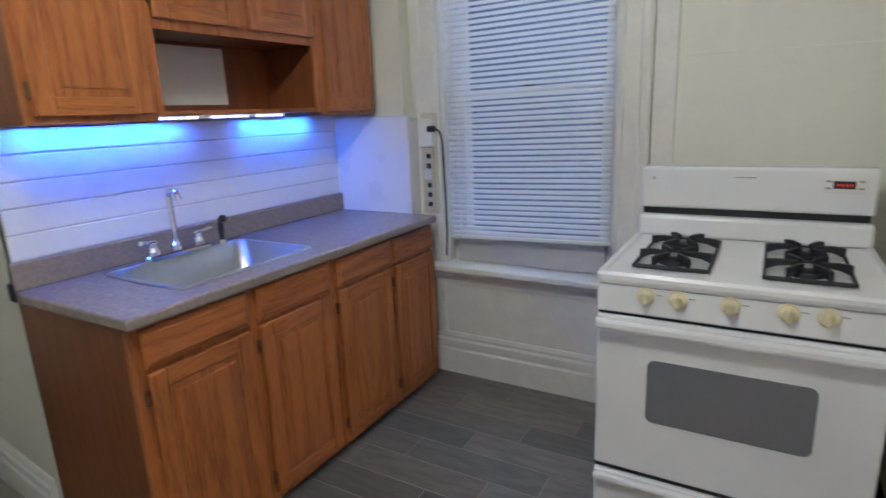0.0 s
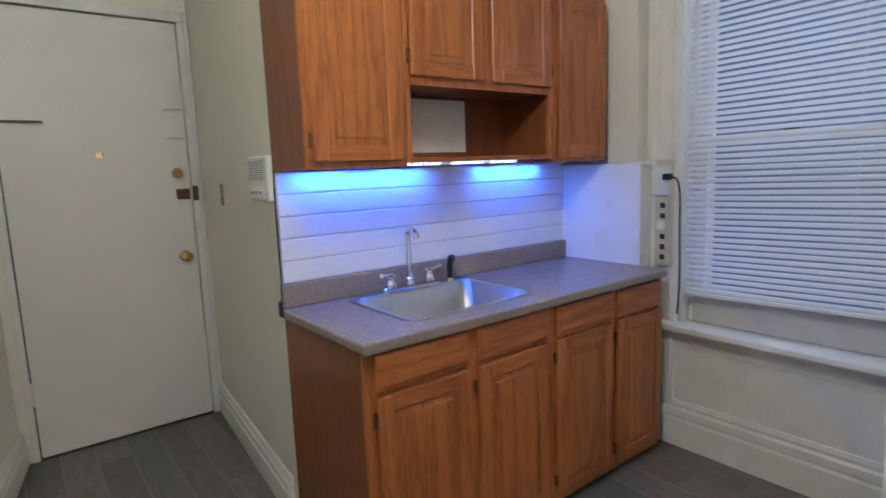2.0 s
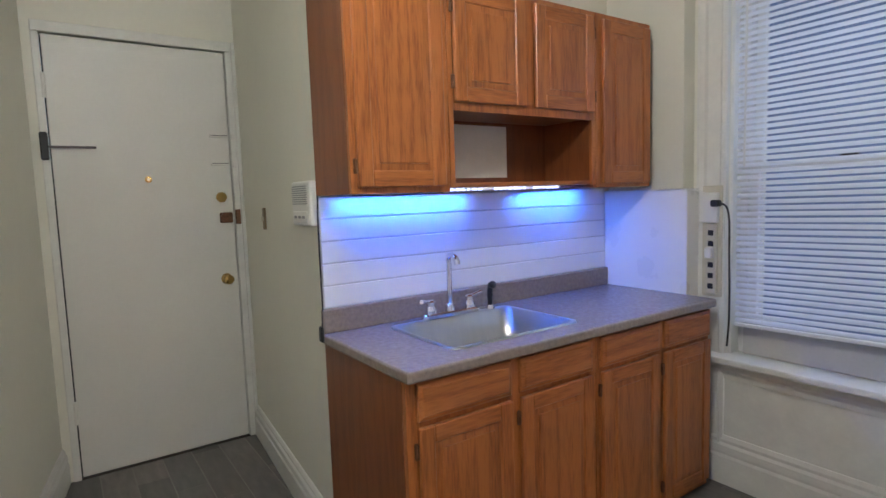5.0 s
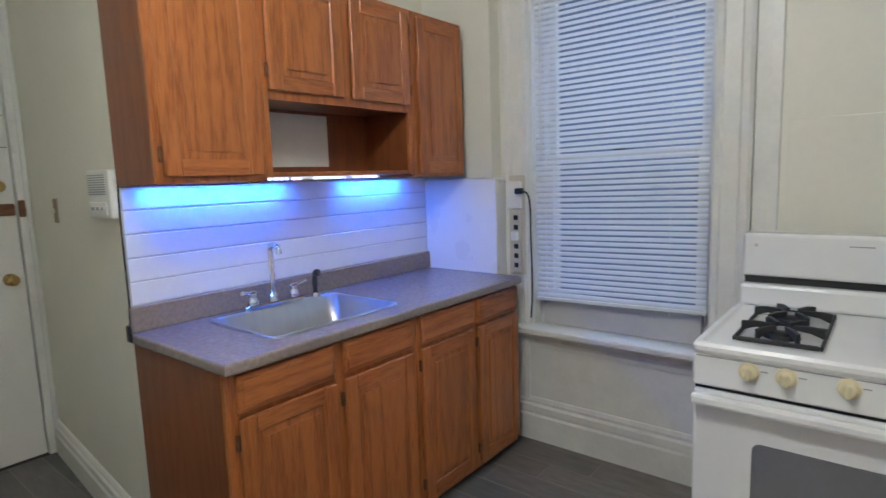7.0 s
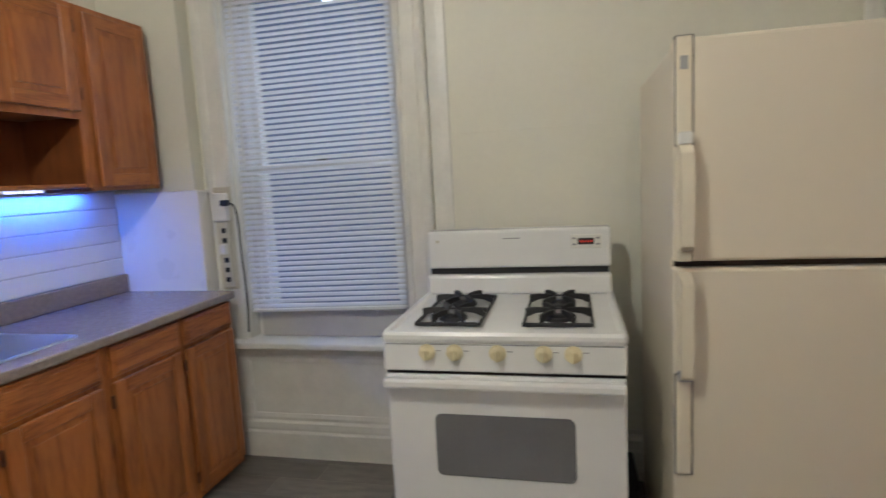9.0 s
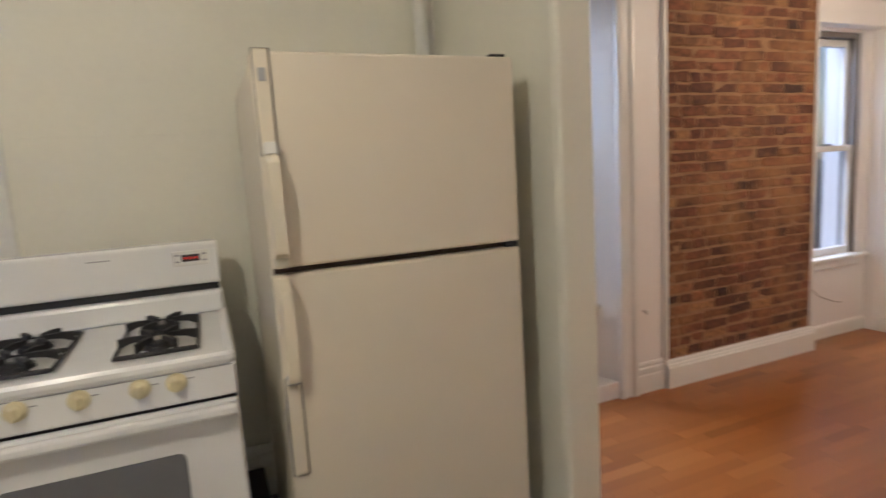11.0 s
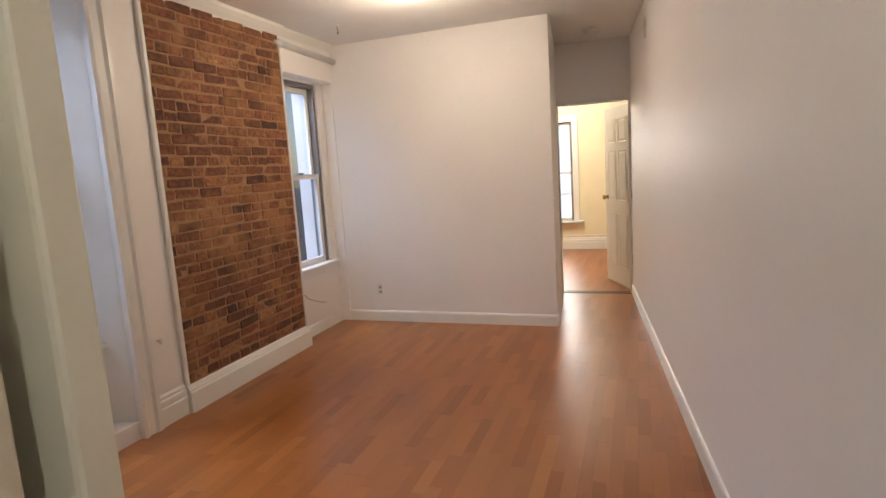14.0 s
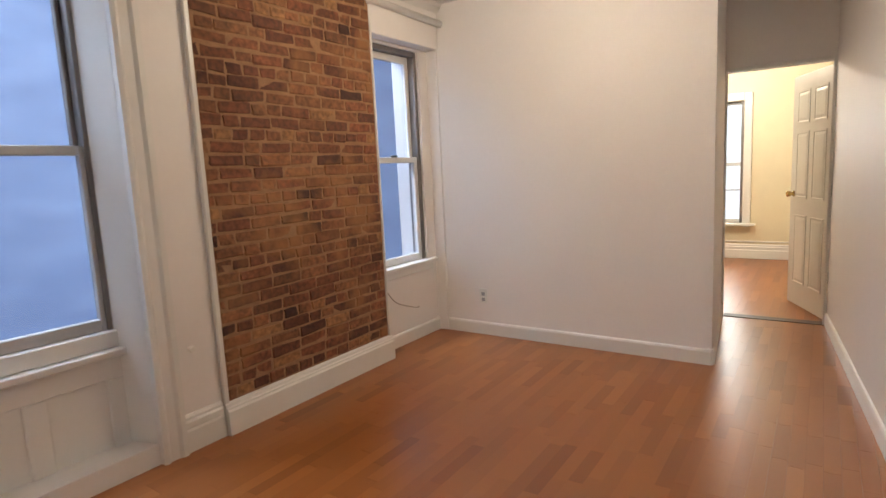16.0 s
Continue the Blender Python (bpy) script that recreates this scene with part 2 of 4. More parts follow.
PLANKS = pieces("laminate_oak_joined", [(.215, .066, .015), (.28, .092, .022), (.31, .105, .026), (.33, .116, .030), (.27, .087, .021), (.36, .134, .037)], .30, rvar=.02, bump=.0, island=True, stretch=(.12, 1, 1), fine=16, amount=.0)
TILEF = pieces("floor_tile_grey", [(.075, .072, .066), (.135, .122, .110), (.175, .160, .142), (.095, .096, .088), (.15, .128, .112)], .42, bump=.15, stretch=(.25, 1, 1), fine=30, amount=.3)
TILEG = mat("floor_grout", (.27, .255, .23), .9, var=.1)
SHAFT = shaft_glow_mat("shaft_glow", 1.0)
# same wall with a dimmer glow, so gaps in the blind read dark
SHAFTK = shaft_glow_mat("shaft_glow_dim", .3)
LEDW = glow("led_diode", (.45, .50, 1.0), 6)
LAMPM = glow("lamp_glass", (1.0, .88, .70), 3.5)
DIGIT = glow("red_digits", (.7, .03, .02), .5)
INK = mat("grey_print", (.35, .35, .36), .6, var=.05, bump=0)
PLASTW = mat("white_plastic", (.78, .77, .73), .4, var=.04, bump=.05)
PLASTB = mat("beige_plastic", (.62, .58, .47), .45, var=.08, bump=.05)


# ---- building helpers ----
def thing(name, origin, label, category, group="", kind=""):
    ob = new(name)
    ob.location = origin
    ob.empty_display_size = .05
    return tagged(ob, label, category, group, kind)


def base_of(ob):
    p = Vector((0, 0, 0))
    while ob:
        p += ob.location
        ob = ob.parent
    return p


def part(name, bm, material, parent=None, label="", smooth=False):
    """Links a bmesh, in world metres, as one mesh under a thing or a part."""
    me = bpy.data.meshes.new(name)
    off = base_of(parent)
    bmesh.ops.translate(bm, verts=bm.verts, vec=-off)
    bmesh.ops.recalc_face_normals(bm, faces=bm.faces)
    if smooth:
        for f in bm.faces:
            f.smooth = True
    bm.to_mesh(me)
    bm.free()
    me.materials.append(material)
    ob = new(name, me)
    if parent:
        ob.parent = parent
    if label:
        ob["label"] = label
    return ob


def struct(name, bm, material, label, category, smooth=False):
    return tagged(part(name, bm, material, None, label, smooth), label, category, kind="structure")


def boxes(*bs, bev=.0, seg=1):
    """Boxes (x0, y0, z0, x1, y1, z1), bevelled, in one bmesh."""
    bm = bmesh.new()
    for x0, y0, z0, x1, y1, z1 in bs:
        r = bmesh.ops.create_cube(bm, size=1)
        vs = r["verts"]
        for v in vs:
            v.co = Vector(((x0 + x1) / 2 + v.co.x * (x1 - x0), (y0 + y1) / 2 + v.co.y * (y1 - y0), (z0 + z1) / 2 + v.co.z * (z1 - z0)))
        if bev:
            b = min(bev, .45 * min(abs(x1 - x0), abs(y1 - y0), abs(z1 - z0)))
            es = {e for v in vs for e in v.link_edges}
            bmesh.ops.bevel(bm, geom=list(es), offset=b, segments=seg, affect='EDGES', profile=.5)
    return bm


def prism(poly, z0, z1, bm=None):
    """An upright prism over a plan polygon."""
    bm = bm or bmesh.new()
    lo = [bm.verts.new((x, y, z0)) for x, y in poly]
    hi = [bm.verts.new((x, y, z1)) for x, y in poly]
    bm.faces.new(lo[::-1])
    bm.faces.new(hi)
    for i in range(len(poly)):
        j = (i + 1) % len(poly)
        bm.faces.new((lo[i], lo[j], hi[j], hi[i]))
    return bm


def sweep(profile, p0, p1, out):
    """A moulding: profile of (distance from the wall, height) run from p0 to p1; out is the way off the wall."""
    bm = bmesh.new()
    ends = []
    for p in (p0, p1):
        ends.append([bm.verts.new((p[0] + out[0] * d, p[1] + out[1] * d, p[2] + h)) for d, h in profile])
    k = len(profile)
    for i in range(k):
        j = (i + 1) % k
        bm.faces.new((ends[0][i], ends[0][j], ends[1][j], ends[1][i]))
    bm.faces.new(ends[0][::-1])
    bm.faces.new(ends[1])
    return bm


def upright(profile, x, y, z0, z1, ux, uy):
    """An upright moulding: profile of (across, out) over the base (x, y); ux across, uy out."""
    return prism([(x + ux[0] * a + uy[0] * o, y + ux[1] * a + uy[1] * o) for a, o in profile], z0, z1)


def tube(points, r, n=10, bm=None):
    bm = bm or bmesh.new()
    pts = [Vector(p) for p in points]
    rad = r if isinstance(r, (list, tuple)) else [r] * len(pts)
    rings = []
    side = None
    for i, p in enumerate(pts):
        d = (pts[min(i + 1, len(pts) - 1)] - pts[max(i - 1, 0)]).normalized()
        if side is None:
            side = d.cross(Vector((0, 0, 1)) if abs(d.z) < .9 else Vector((1, 0, 0))).normalized()
        side = (side - d * side.dot(d)).normalized()
        up = d.cross(side)
        rings.append([bm.verts.new(p + rad[i] * (math.cos(2 * math.pi * k / n) * side + math.sin(2 * math.pi * k / n) * up)) for k in range(n)])
    for a, b in zip(rings, rings[1:]):
        for k in range(n):
            bm.faces.new((a[k], a[(k + 1) % n], b[(k + 1) % n], b[k]))
    bm.faces.new(rings[0][::-1])
    bm.faces.new(rings[-1])
    return bm


def bend(points, steps=6):
    """A smooth line through points."""
    p = [Vector(q) for q in points]
    p = [2 * p[0] - p[1]] + p + [2 * p[-1] - p[-2]]
    out = []
    for i in range(1, len(p) - 2):
        for s in range(steps):
            t = s / steps
            a, b, c, d = p[i - 1:i + 3]
            out.append(.5 * (2 * b + (c - a) * t + (2 * a - 5 * b + 4 * c - d) * t * t + (3 * b - a - 3 * c + d) * t ** 3))
    return out + [p[-2]]


def rrect(cx, cy, hx, hy, r, n=5):
    pts = []
    for k, (sx, sy) in enumerate(((1, 1), (-1, 1), (-1, -1), (1, -1))):
        for i in range(n + 1):
            a = math.pi / 2 * (k + i / n)
            pts.append((cx + sx * (hx - r) + r * math.cos(a), cy + sy * (hy - r) + r * math.sin(a)))
    return pts


def loft(loops, close_first=False, close_last=True):
    bm = bmesh.new()
    rings = [[bm.verts.new(p) for p in l] for l in loops]
    n = len(rings[0])
    for a, b in zip(rings, rings[1:]):
        for k in range(n):
            bm.faces.new((a[k], a[(k + 1) % n], b[(k + 1) % n], b[k]))
    if close_first:
        bm.faces.new(rings[0][::-1])
    if close_last:
        bm.faces.new(rings[-1])
    return bm


def holed(x0, x1, z0, z1, y0, y1, holes):
    """A wall along x with rectangular openings (x0, x1, z0, z1) right through it."""
    xs = sorted({x0, x1, *[h[0] for h in holes], *[h[1] for h in holes]})
    bs = []
    for a, b in zip(xs, xs[1:]):
        cuts = sorted((h[2], h[3]) for h in holes if h[0] <= a and h[1] >= b)
        z = z0
        for c, d in cuts:
            if c > z:
                bs.append((a, y0, z, b, y1, c))
            z = d
        if z < z1:
            bs.append((a, y0, z, b, y1, z1))
    return boxes(*bs)

# ---- structure ----
WY = 1.75            # inner face of the outer wall
H = 2.525            # ceiling of the living room
HK = 2.80            # ceiling of the kitchen
struct("wall_north_kitchen", holed(-.15, 3.43, 0, HK, WY, 2.10, [(.61, 1.50, .62, 2.42)]), WALL, "cream painted plaster outer wall of the kitchen", "wall")
struct("wall_north_living", holed(3.43, 7.07, 0, HK, WY, 2.10, [(3.70, 4.51, .10, 2.36), (6.167, 6.93, 0, HK)]), WALL2, "white painted plaster outer wall of the living room", "wall")
struct("wall_north_recess", holed(6.167, 6.93, 0, HK, 1.84, 2.10, [(6.18, 6.82, .58, 2.18)]), WALL2, "white painted recessed wall round the far window", "wall")
struct("wall_counter", boxes((-.13, .02, 0, 0, WY, HK)), WALL, "cream painted kitchen wall behind the counter", "wall")
struct("wall_hall_right", prism([(-1.42, .125), (-.14, .018), (-.006, .006), (-.004, .018), (-.135, .14), (-1.42, .24)], 0, HK), WALL, "cream plaster entrance hall wall with a worn corner", "wall")
struct("wall_entrance", holed(-1.0, .3, 0, HK, 0, .14, [(-.80, .07, 0, 2.275)]), WALL, "cream painted wall round the entrance door", "wall").matrix_world = Matrix.Translation((-1.42, 0, 0)) @ Matrix.Rotation(radians(90), 4, 'Z')
struct("wall_south_hall", prism([(-1.42, -.87), (.6, -1.215), (2.6, -1.35), (2.6, -1.48), (.6, -1.34), (-1.42, -1.0)], 0, HK), WALL, "cream painted wall of the entrance hall", "wall")
struct("wall_south_living", prism([(2.6, -1.35), (8.21, -.80), (8.21, -.93), (2.6, -1.48)], 0, HK), WALL2, "long glossy white plaster wall", "wall")
struct("wall_partition", prism([(3.475, .78), (3.465, .79), (3.46, .81), (3.46, WY), (3.606, WY), (3.606, .80), (3.599, .784), (3.590, .78)], 0, HK), WALL, "cream painted partition wall beside the refrigerator", "wall")
struct("wall_east", boxes((6.95, -.205, 0, 7.07, 1.86, H)), WALL2, "white painted end wall of the living room", "wall")
struct("wall_hall_left", prism([(7.07, -.205), (8.21, -.085), (8.21, .04), (7.07, -.08)], 0, H), WALL2, "white painted passage wall", "wall")
struct("wall_bedroom_door", boxes((8.21, -.085, 0, 8.31, 2.1, H), (8.21, -1.9, 0, 8.31, -.80, H), (8.21, -.80, 1.93, 8.31, -.085, H)), WALL2, "white wall over the bedroom doorway", "wall")
east = holed(-2.0, 2.1, 0, H, 0, .2, [(.09, .84, .45, 1.97)])
bmesh.ops.transform(east, matrix=Matrix.Translation((11.25, 0, 0)) @ Matrix.Rotation(radians(90), 4, 'Z') @ Matrix.Diagonal((1, -1, 1, 1)), verts=east.verts)
BEDW = mat("wall_paint_yellow", (.80, .72, .52), .55, var=.03)
struct("wall_bedroom_east", east, BEDW, "pale yellow bedroom wall", "wall")
struct("wall_bedroom_north", boxes((8.31, 2.0, 0, 11.25, 2.1, H)), BEDW, "pale yellow bedroom side wall", "wall")
struct("wall_bedroom_south", boxes((8.31, -1.9, 0, 11.25, -1.8, H)), BEDW, "pale yellow bedroom side wall", "wall")
struct("ceiling_kitchen", boxes((-1.55, -1.5, HK, 3.5, 2.1, HK + .1)), CEIL, "white painted kitchen ceiling", "ceiling")
struct("ceiling_drop", boxes((3.47, -1.4, H + .10, 3.56, WY, HK)), CEIL, "white painted ceiling step", "ceiling")
struct("ceiling_living", boxes((3.56, -1.5, H, 8.21, 1.75, H + .1), (6.167, 1.75, H, 6.93, 1.84, H + .1)), CEIL, "white painted living room ceiling", "ceiling")
struct("ceiling_bedroom", boxes((8.21, -1.9, H + .001, 11.4, 2.1, H + .1)), CEIL, "white bedroom ceiling", "ceiling")
floor_k = struct("floor_kitchen", boxes((-1.56, -1.5, -.10, 3.56, WY, -.0012)), TILEG, "grey wood-look plank tile floor", "floor")
floor_l = struct("floor_living", boxes((3.56, -1.5, -.10, 11.25, 2.1, -.004)), mat("laminate_joint", (.10, .035, .014), .6), "orange-brown oak laminate floor", "floor")
struct("ground", boxes((-400, -400, -7.0, 400, 400, -6.0)), mat("shaft_ground", (.12, .12, .12), .9), "grey yard far below the windows", "ground")
# glowing panels stand for the daylit shaft walls
struct("backdrop_air_shaft_narrow", boxes((-3, 3.4, -3, 2.6, 3.6, 9)), SHAFTK, "dimly glowing backdrop for the air shaft wall opposite the kitchen", "backdrop")
struct("backdrop_air_shaft", boxes((2.6, 3.4, -3, 8.6, 3.6, 9)), SHAFT, "glowing pale blue backdrop for the air shaft wall opposite", "backdrop")
# plain emissive panel gives the brightness outside the bedroom window
struct("backdrop_street", boxes((16, -6, -3, 16.2, 8, 9)), glow("street_glow", (.80, .86, .92), 1.1), "glowing pale backdrop for the street beyond the bedroom", "backdrop")

# mouldings
BASE_OLD = [(0, 0), (.024, 0), (.024, .105), (.018, .115), (.02, .125), (.02, .148), (.012, .158), (.014, .170), (.006, .185), (0, .185)]
BASE_NEW = [(0, 0), (.014, 0), (.014, .085), (.009, .097), (0, .10)]
BASE_TALL = [(0, 0), (.05, 0), (.05, .125), (.042, .135), (.042, .142), (.034, .148), (.030, .160), (.016, .168), (.012, .180), (0, .180)]
CROWN = [(0, 0), (.015, 0), (.02, .02), (.05, .045), (.075, .07), (.08, .09), (0, .09)]


def moulding(name, prof, p0, p1, out, material, label, cat="baseboard"):
    return struct(name, sweep(prof, p0, p1, out), material, label, cat)


moulding("baseboard_window", [(d, h * 1.27) for d, h in BASE_OLD], (.50, WY - .012, 0), (3.43, WY - .012, 0), (0, -1), TRIMK, "old moulded cream baseboard under the kitchen window")
moulding("baseboard_hall_right", BASE_OLD, (-1.42, .125, 0), (-.06, .011, 0), (-.083, -.996), TRIMK, "old moulded cream baseboard in the hall")
moulding("baseboard_hall_left", BASE_OLD, (-1.42, -.87, 0), (.6, -1.215, 0), (.168, .985), TRIMK, "old moulded cream baseboard in the hall")
moulding("baseboard_strip", BASE_OLD, (4.63, WY, 0), (4.842, WY, 0), (0, -1), TRIM, "old moulded white baseboard beside the bricks")
moulding("baseboard_recess", BASE_NEW, (6.167, 1.84, 0), (6.95, 1.84, 0), (0, -1), TRIM, "white baseboard below the far window")
moulding("baseboard_east", BASE_NEW, (6.95, 1.84, 0), (6.95, -.205, 0), (-1, 0), TRIM, "white baseboard of the end wall")
moulding("baseboard_south", BASE_NEW, (2.6, -1.35, 0), (8.21, -.80, 0), (-.098, .995), TRIM, "white baseboard of the long wall")
moulding("baseboard_passage", BASE_NEW, (6.955, -.205, 0), (8.21, -.085, 0), (.1, -.99), TRIM, "white baseboard in the passage")
moulding("baseboard_bedroom", BASE_OLD, (11.25, -1.8, 0), (11.25, 2.0, 0), (-1, 0), TRIM, "white bedroom baseboard")
moulding("crown_living", CROWN, (3.608, WY, H - .09), (6.167, WY, H - .09), (0, -1), TRIM, "white moulded cornice above the bricks", "cornice")
moulding("crown_recess", CROWN, (6.168, 1.77, H - .09), (6.95, 1.77, H - .09), (0, -1), TRIM, "white moulded cornice above the far window", "cornice")
struct("lintel_box", boxes((6.168, 1.738, 2.20, 6.949, 1.842, H - .002), bev=.006), WALL2, "white boxed lintel above the far window", "lintel")
struct("wall_pipe", tube([(6.10, 1.725, 2.405), (6.135, 1.722, 2.405), (6.14, 1.722, 2.405), (6.16, 1.722, 2.405), (6.165, 1.722, 2.405), (6.949, 1.712, 2.385)], [.018, .018, .034, .034, .026, .026], 14), TRIM, "white painted pipe above the far window", "pipe", True)
struct("threshold", boxes((8.19, -.80, -.003, 8.29, -.07, .006), bev=.002), mat("threshold_dark", (.09, .05, .03), .5), "dark threshold strip of the bedroom doorway", "threshold")
struct("floor_joint", boxes((3.545, -1.3, -.004, 3.585, .78, .005), bev=.002), mat("threshold_wood", (.22, .09, .04), .4), "wooden joint strip between tile and laminate", "threshold")

# kitchen wall panel beside the counter
struct("wall_panel_box", boxes((0, 1.62, 0, .487, WY, 1.412), bev=.003), mat("panel_white", (.80, .79, .77), .3, var=.02), "white painted boxed panel beside the counter", "wall panel")
struct("wall_pilaster", boxes((0, 1.66, 1.412, .44, WY, HK)), WALL, "cream painted chase above the panel", "wall")

# casing of the kitchen window
CASE = [(0, 0), (0, .022), (.02, .028), (.03, .020), (.09, .022), (.10, .032), (.125, .034), (.14, .026), (.14, 0)]
kw = thing("window_1", (1.06, WY, .62), "tall white sash window with a cream moulded casing", "window", kind="structure")
part("casing", upright(CASE, .61, WY, .19, 2.46, (-1, 0), (0, -1)), TRIMK, kw)
part("casing", upright(CASE, 1.50, WY, .19, 2.46, (1, 0), (0, -1)), TRIMK, kw)
part("head_casing", boxes((.47, WY - .03, 2.42, 1.64, WY, 2.56), bev=.006), TRIMK, kw)
part("sill", boxes((.46, 1.655, .60, 1.66, 1.95, .632), bev=.008, seg=2), TRIMK, kw, "thick worn painted window stool")
part("apron", sweep([(0, 0), (.018, .006), (.022, .03), (.03, .05), (.03, .078), (.045, .085), (.045, .094), (0, .094)], (.48, WY, .506), (1.64, WY, .506), (0, -1)), TRIMK, kw)
part("panel", boxes((.44, WY - .010, .20, 1.66, WY + .02, .515), bev=.004), TRIMK, kw)
part("side_strip", upright([(0, 0), (0, .012), (.05, .015), (.085, .012), (.09, .0)], 1.645, WY, 0, HK, (1, 0), (0, -1)), TRIMK, kw)
part("jamb", boxes((.61, 1.76, .632, .625, 2.0, 2.42)), TRIMK, kw)
part("jamb", boxes((1.485, 1.76, .632, 1.50, 2.0, 2.42)), TRIMK, kw)


def sashes(parent, x0, x1, z0, zr, z1, y, frame_mat, sash_mat, inner=None, s=.04):
    """Double-hung sashes between x0 and x1: sill z0, meeting rail zr, head z1, lower sash at y."""
    f = .035
    part("frame", boxes((x0, y - .03, z0, x0 + f, y + .07, z1), (x1 - f, y - .03, z0, x1, y + .07, z1), (x0 + f, y - .03, z1 - f, x1 - f, y + .07, z1), bev=.003), frame_mat, parent)
    a, b = x0 + f, x1 - f
    part("lower_sash", boxes((a, y - .02, z0, a + s, y + .02, zr + .02), (b - s, y - .02, z0, b, y + .02, zr + .02), (a + s, y - .02, z0, b - s, y + .02, z0 + .055), (a + s, y - .026, zr - .022, b - s, y + .02, zr + .02), bev=.004), sash_mat, parent)
    part("upper_sash", boxes((a, y + .024, zr - .02, a + s, y + .06, z1 - f), (b - s, y + .024, zr - .02, b, y + .06, z1 - f), (a + s, y + .024, z1 - f - .05, b - s, y + .06, z1 - f), (a + s, y + .024, zr - .02, b - s, y + .06, zr + .018), bev=.004), inner or sash_mat, parent)
    for za, zb, yy in ((z0 + .05, zr - .015, y), (zr + .01, z1 - f - .045, y + .042)):
        g = part("pane", boxes((a + s - .006, yy - .002, za, b - s + .006, yy + .002, zb)), GLASS, parent)
        g.visible_shadow = False
    part("latch", boxes(((a + b) / 2 - .03, y - .036, zr + .02, (a + b) / 2 + .03, y - .005, zr + .034), bev=.004), BLACK, parent)


# rail in grey: the shadow below the blind is put into its colour
part("bottom_rail", boxes((.66, 1.80, .632, 1.45, 1.84, .80), bev=.004), SASHG, kw)
sashes(kw, .625, 1.485, .632, 1.50, 2.42, 1.86, VINYL, VINYL)

# blind
bl = thing("window_blind", (1.06, 1.73, .77), "white closed horizontal slat blind, slightly crooked", "blind")
part("headrail", boxes((.645, 1.725, 2.375, 1.478, 1.765, 2.415), bev=.004), PLASTW, bl)
nsl = 58
for i in range(nsl):
    z = .812 + i * (2.37 - .812) / nsl
    lean = .024 * (1 - i / nsl)
    b = bmesh.new()
    rows = []
    for dy, dz in ((.0050, .0086), (.0008, .0046), (-.0018, 0), (-.0024, -.0046), (-.0014, -.0092)):
        rows.append([b.verts.new((x, 1.742 + dy, z + dz + (x - 1.06) * lean + .0007 * math.sin(i * 2.3 + x * 4))) for x in (.655, .92, 1.2, 1.48)])
    for r0, r1 in zip(rows, rows[1:]):
        for k in range(3):
            b.faces.new((r0[k], r0[k + 1], r1[k + 1], r1[k]))
    part("slat", b, SLAT, bl, smooth=True)
bb = boxes((.655, 1.732, .782, 1.482, 1.752, .798), bev=.003)
for v in bb.verts:
    v.co.z += (v.co.x - 1.06) * .024
part("bottom_rail", bb, PLASTW, bl)
for x in (.78, 1.33):
    part("ladder_cord", tube([(x, 1.728, .77), (x, 1.728, 2.38)], .0012, 5), PLASTW, bl)
part("wand", tube([(.70, 1.715, 2.37), (.70, 1.712, 1.5)], .004, 6), PLASTW, bl)

# living room windows
w1 = thing("window_2", (4.1, WY, .5), "tall white sash window in a deep panelled recess", "window", kind="structure")
part("casing", upright([(0, 0), (0, .03), (.02, .036), (.035, .024), (.075, .026), (.09, .04), (.115, .04), (.12, .0)], 4.51, WY, 0, 2.44, (1, 0), (0, -1)), TRIM, w1)
part("casing", upright([(0, 0), (0, .03), (.02, .036), (.035, .024), (.075, .026), (.09, .04), (.115, .04), (.12, .0)], 3.70, WY, 0, 2.44, (-1, 0), (0, -1)), TRIM, w1)
part("head_casing", boxes((3.58, WY - .036, 2.36, 4.63, WY - .001, 2.46), bev=.008), TRIM, w1)
part("reveal", prism([(4.508, 1.755), (4.45, 1.93), (4.512, 1.93)], 0, 2.36), TRIM, w1)
part("sill", boxes((3.70, 1.86, .525, 4.475, 2.0, .56), bev=.008, seg=2), TRIM, w1)
part("apron", boxes((3.70, 1.90, .56, 4.47, 1.97, .64), bev=.006), TRIM, w1)
part("panel_frame", boxes((3.70, 1.90, 0, 4.48, 1.925, .09), (3.70, 1.90, .42, 4.48, 1.925, .53), (4.39, 1.90, .09, 4.48, 1.925, .42), (4.06, 1.90, .09, 4.15, 1.925, .42), (3.70, 1.90, .09, 3.82, 1.925, .42), bev=.004), TRIM, w1)
part("panel", boxes((3.70, 1.912, .05, 4.48, 1.96, .5)), TRIM, w1)
part("baseboard", boxes((3.70, 1.875, 0, 4.485, 1.90, .10), bev=.006), TRIM, w1)
sashes(w1, 3.70, 4.468, .64, 1.445, 2.34, 1.95, ALU, SASHG, ALU, .022)

w2 = thing("window_3", (6.48, 1.9, .58), "white sash window beside the brick chimney breast", "window", kind="structure")
part("sill", boxes((6.168, 1.79, .575, 6.90, 1.95, .605), bev=.007, seg=2), TRIM, w2)
part("apron", boxes((6.168, 1.815, .52, 6.86, 1.839, .574), bev=.005), TRIM, w2)
sashes(w2, 6.18, 6.82, .605, 1.38, 2.18, 1.89, ALU, VINYL, VINYL)

w4 = thing("window_4", (11.25, .37, .58), "bright bedroom sash window with a yellowed sill", "window", kind="structure")
part("casing", boxes((11.22, .0, .40, 11.25, .09, 2.07), bev=.006), TRIM, w4)
part("casing", boxes((11.22, .84, .40, 11.25, .93, 2.07), bev=.006), TRIM, w4)
part("head_casing", boxes((11.22, .09, 1.97, 11.25, .84, 2.07), bev=.006), TRIM, w4)
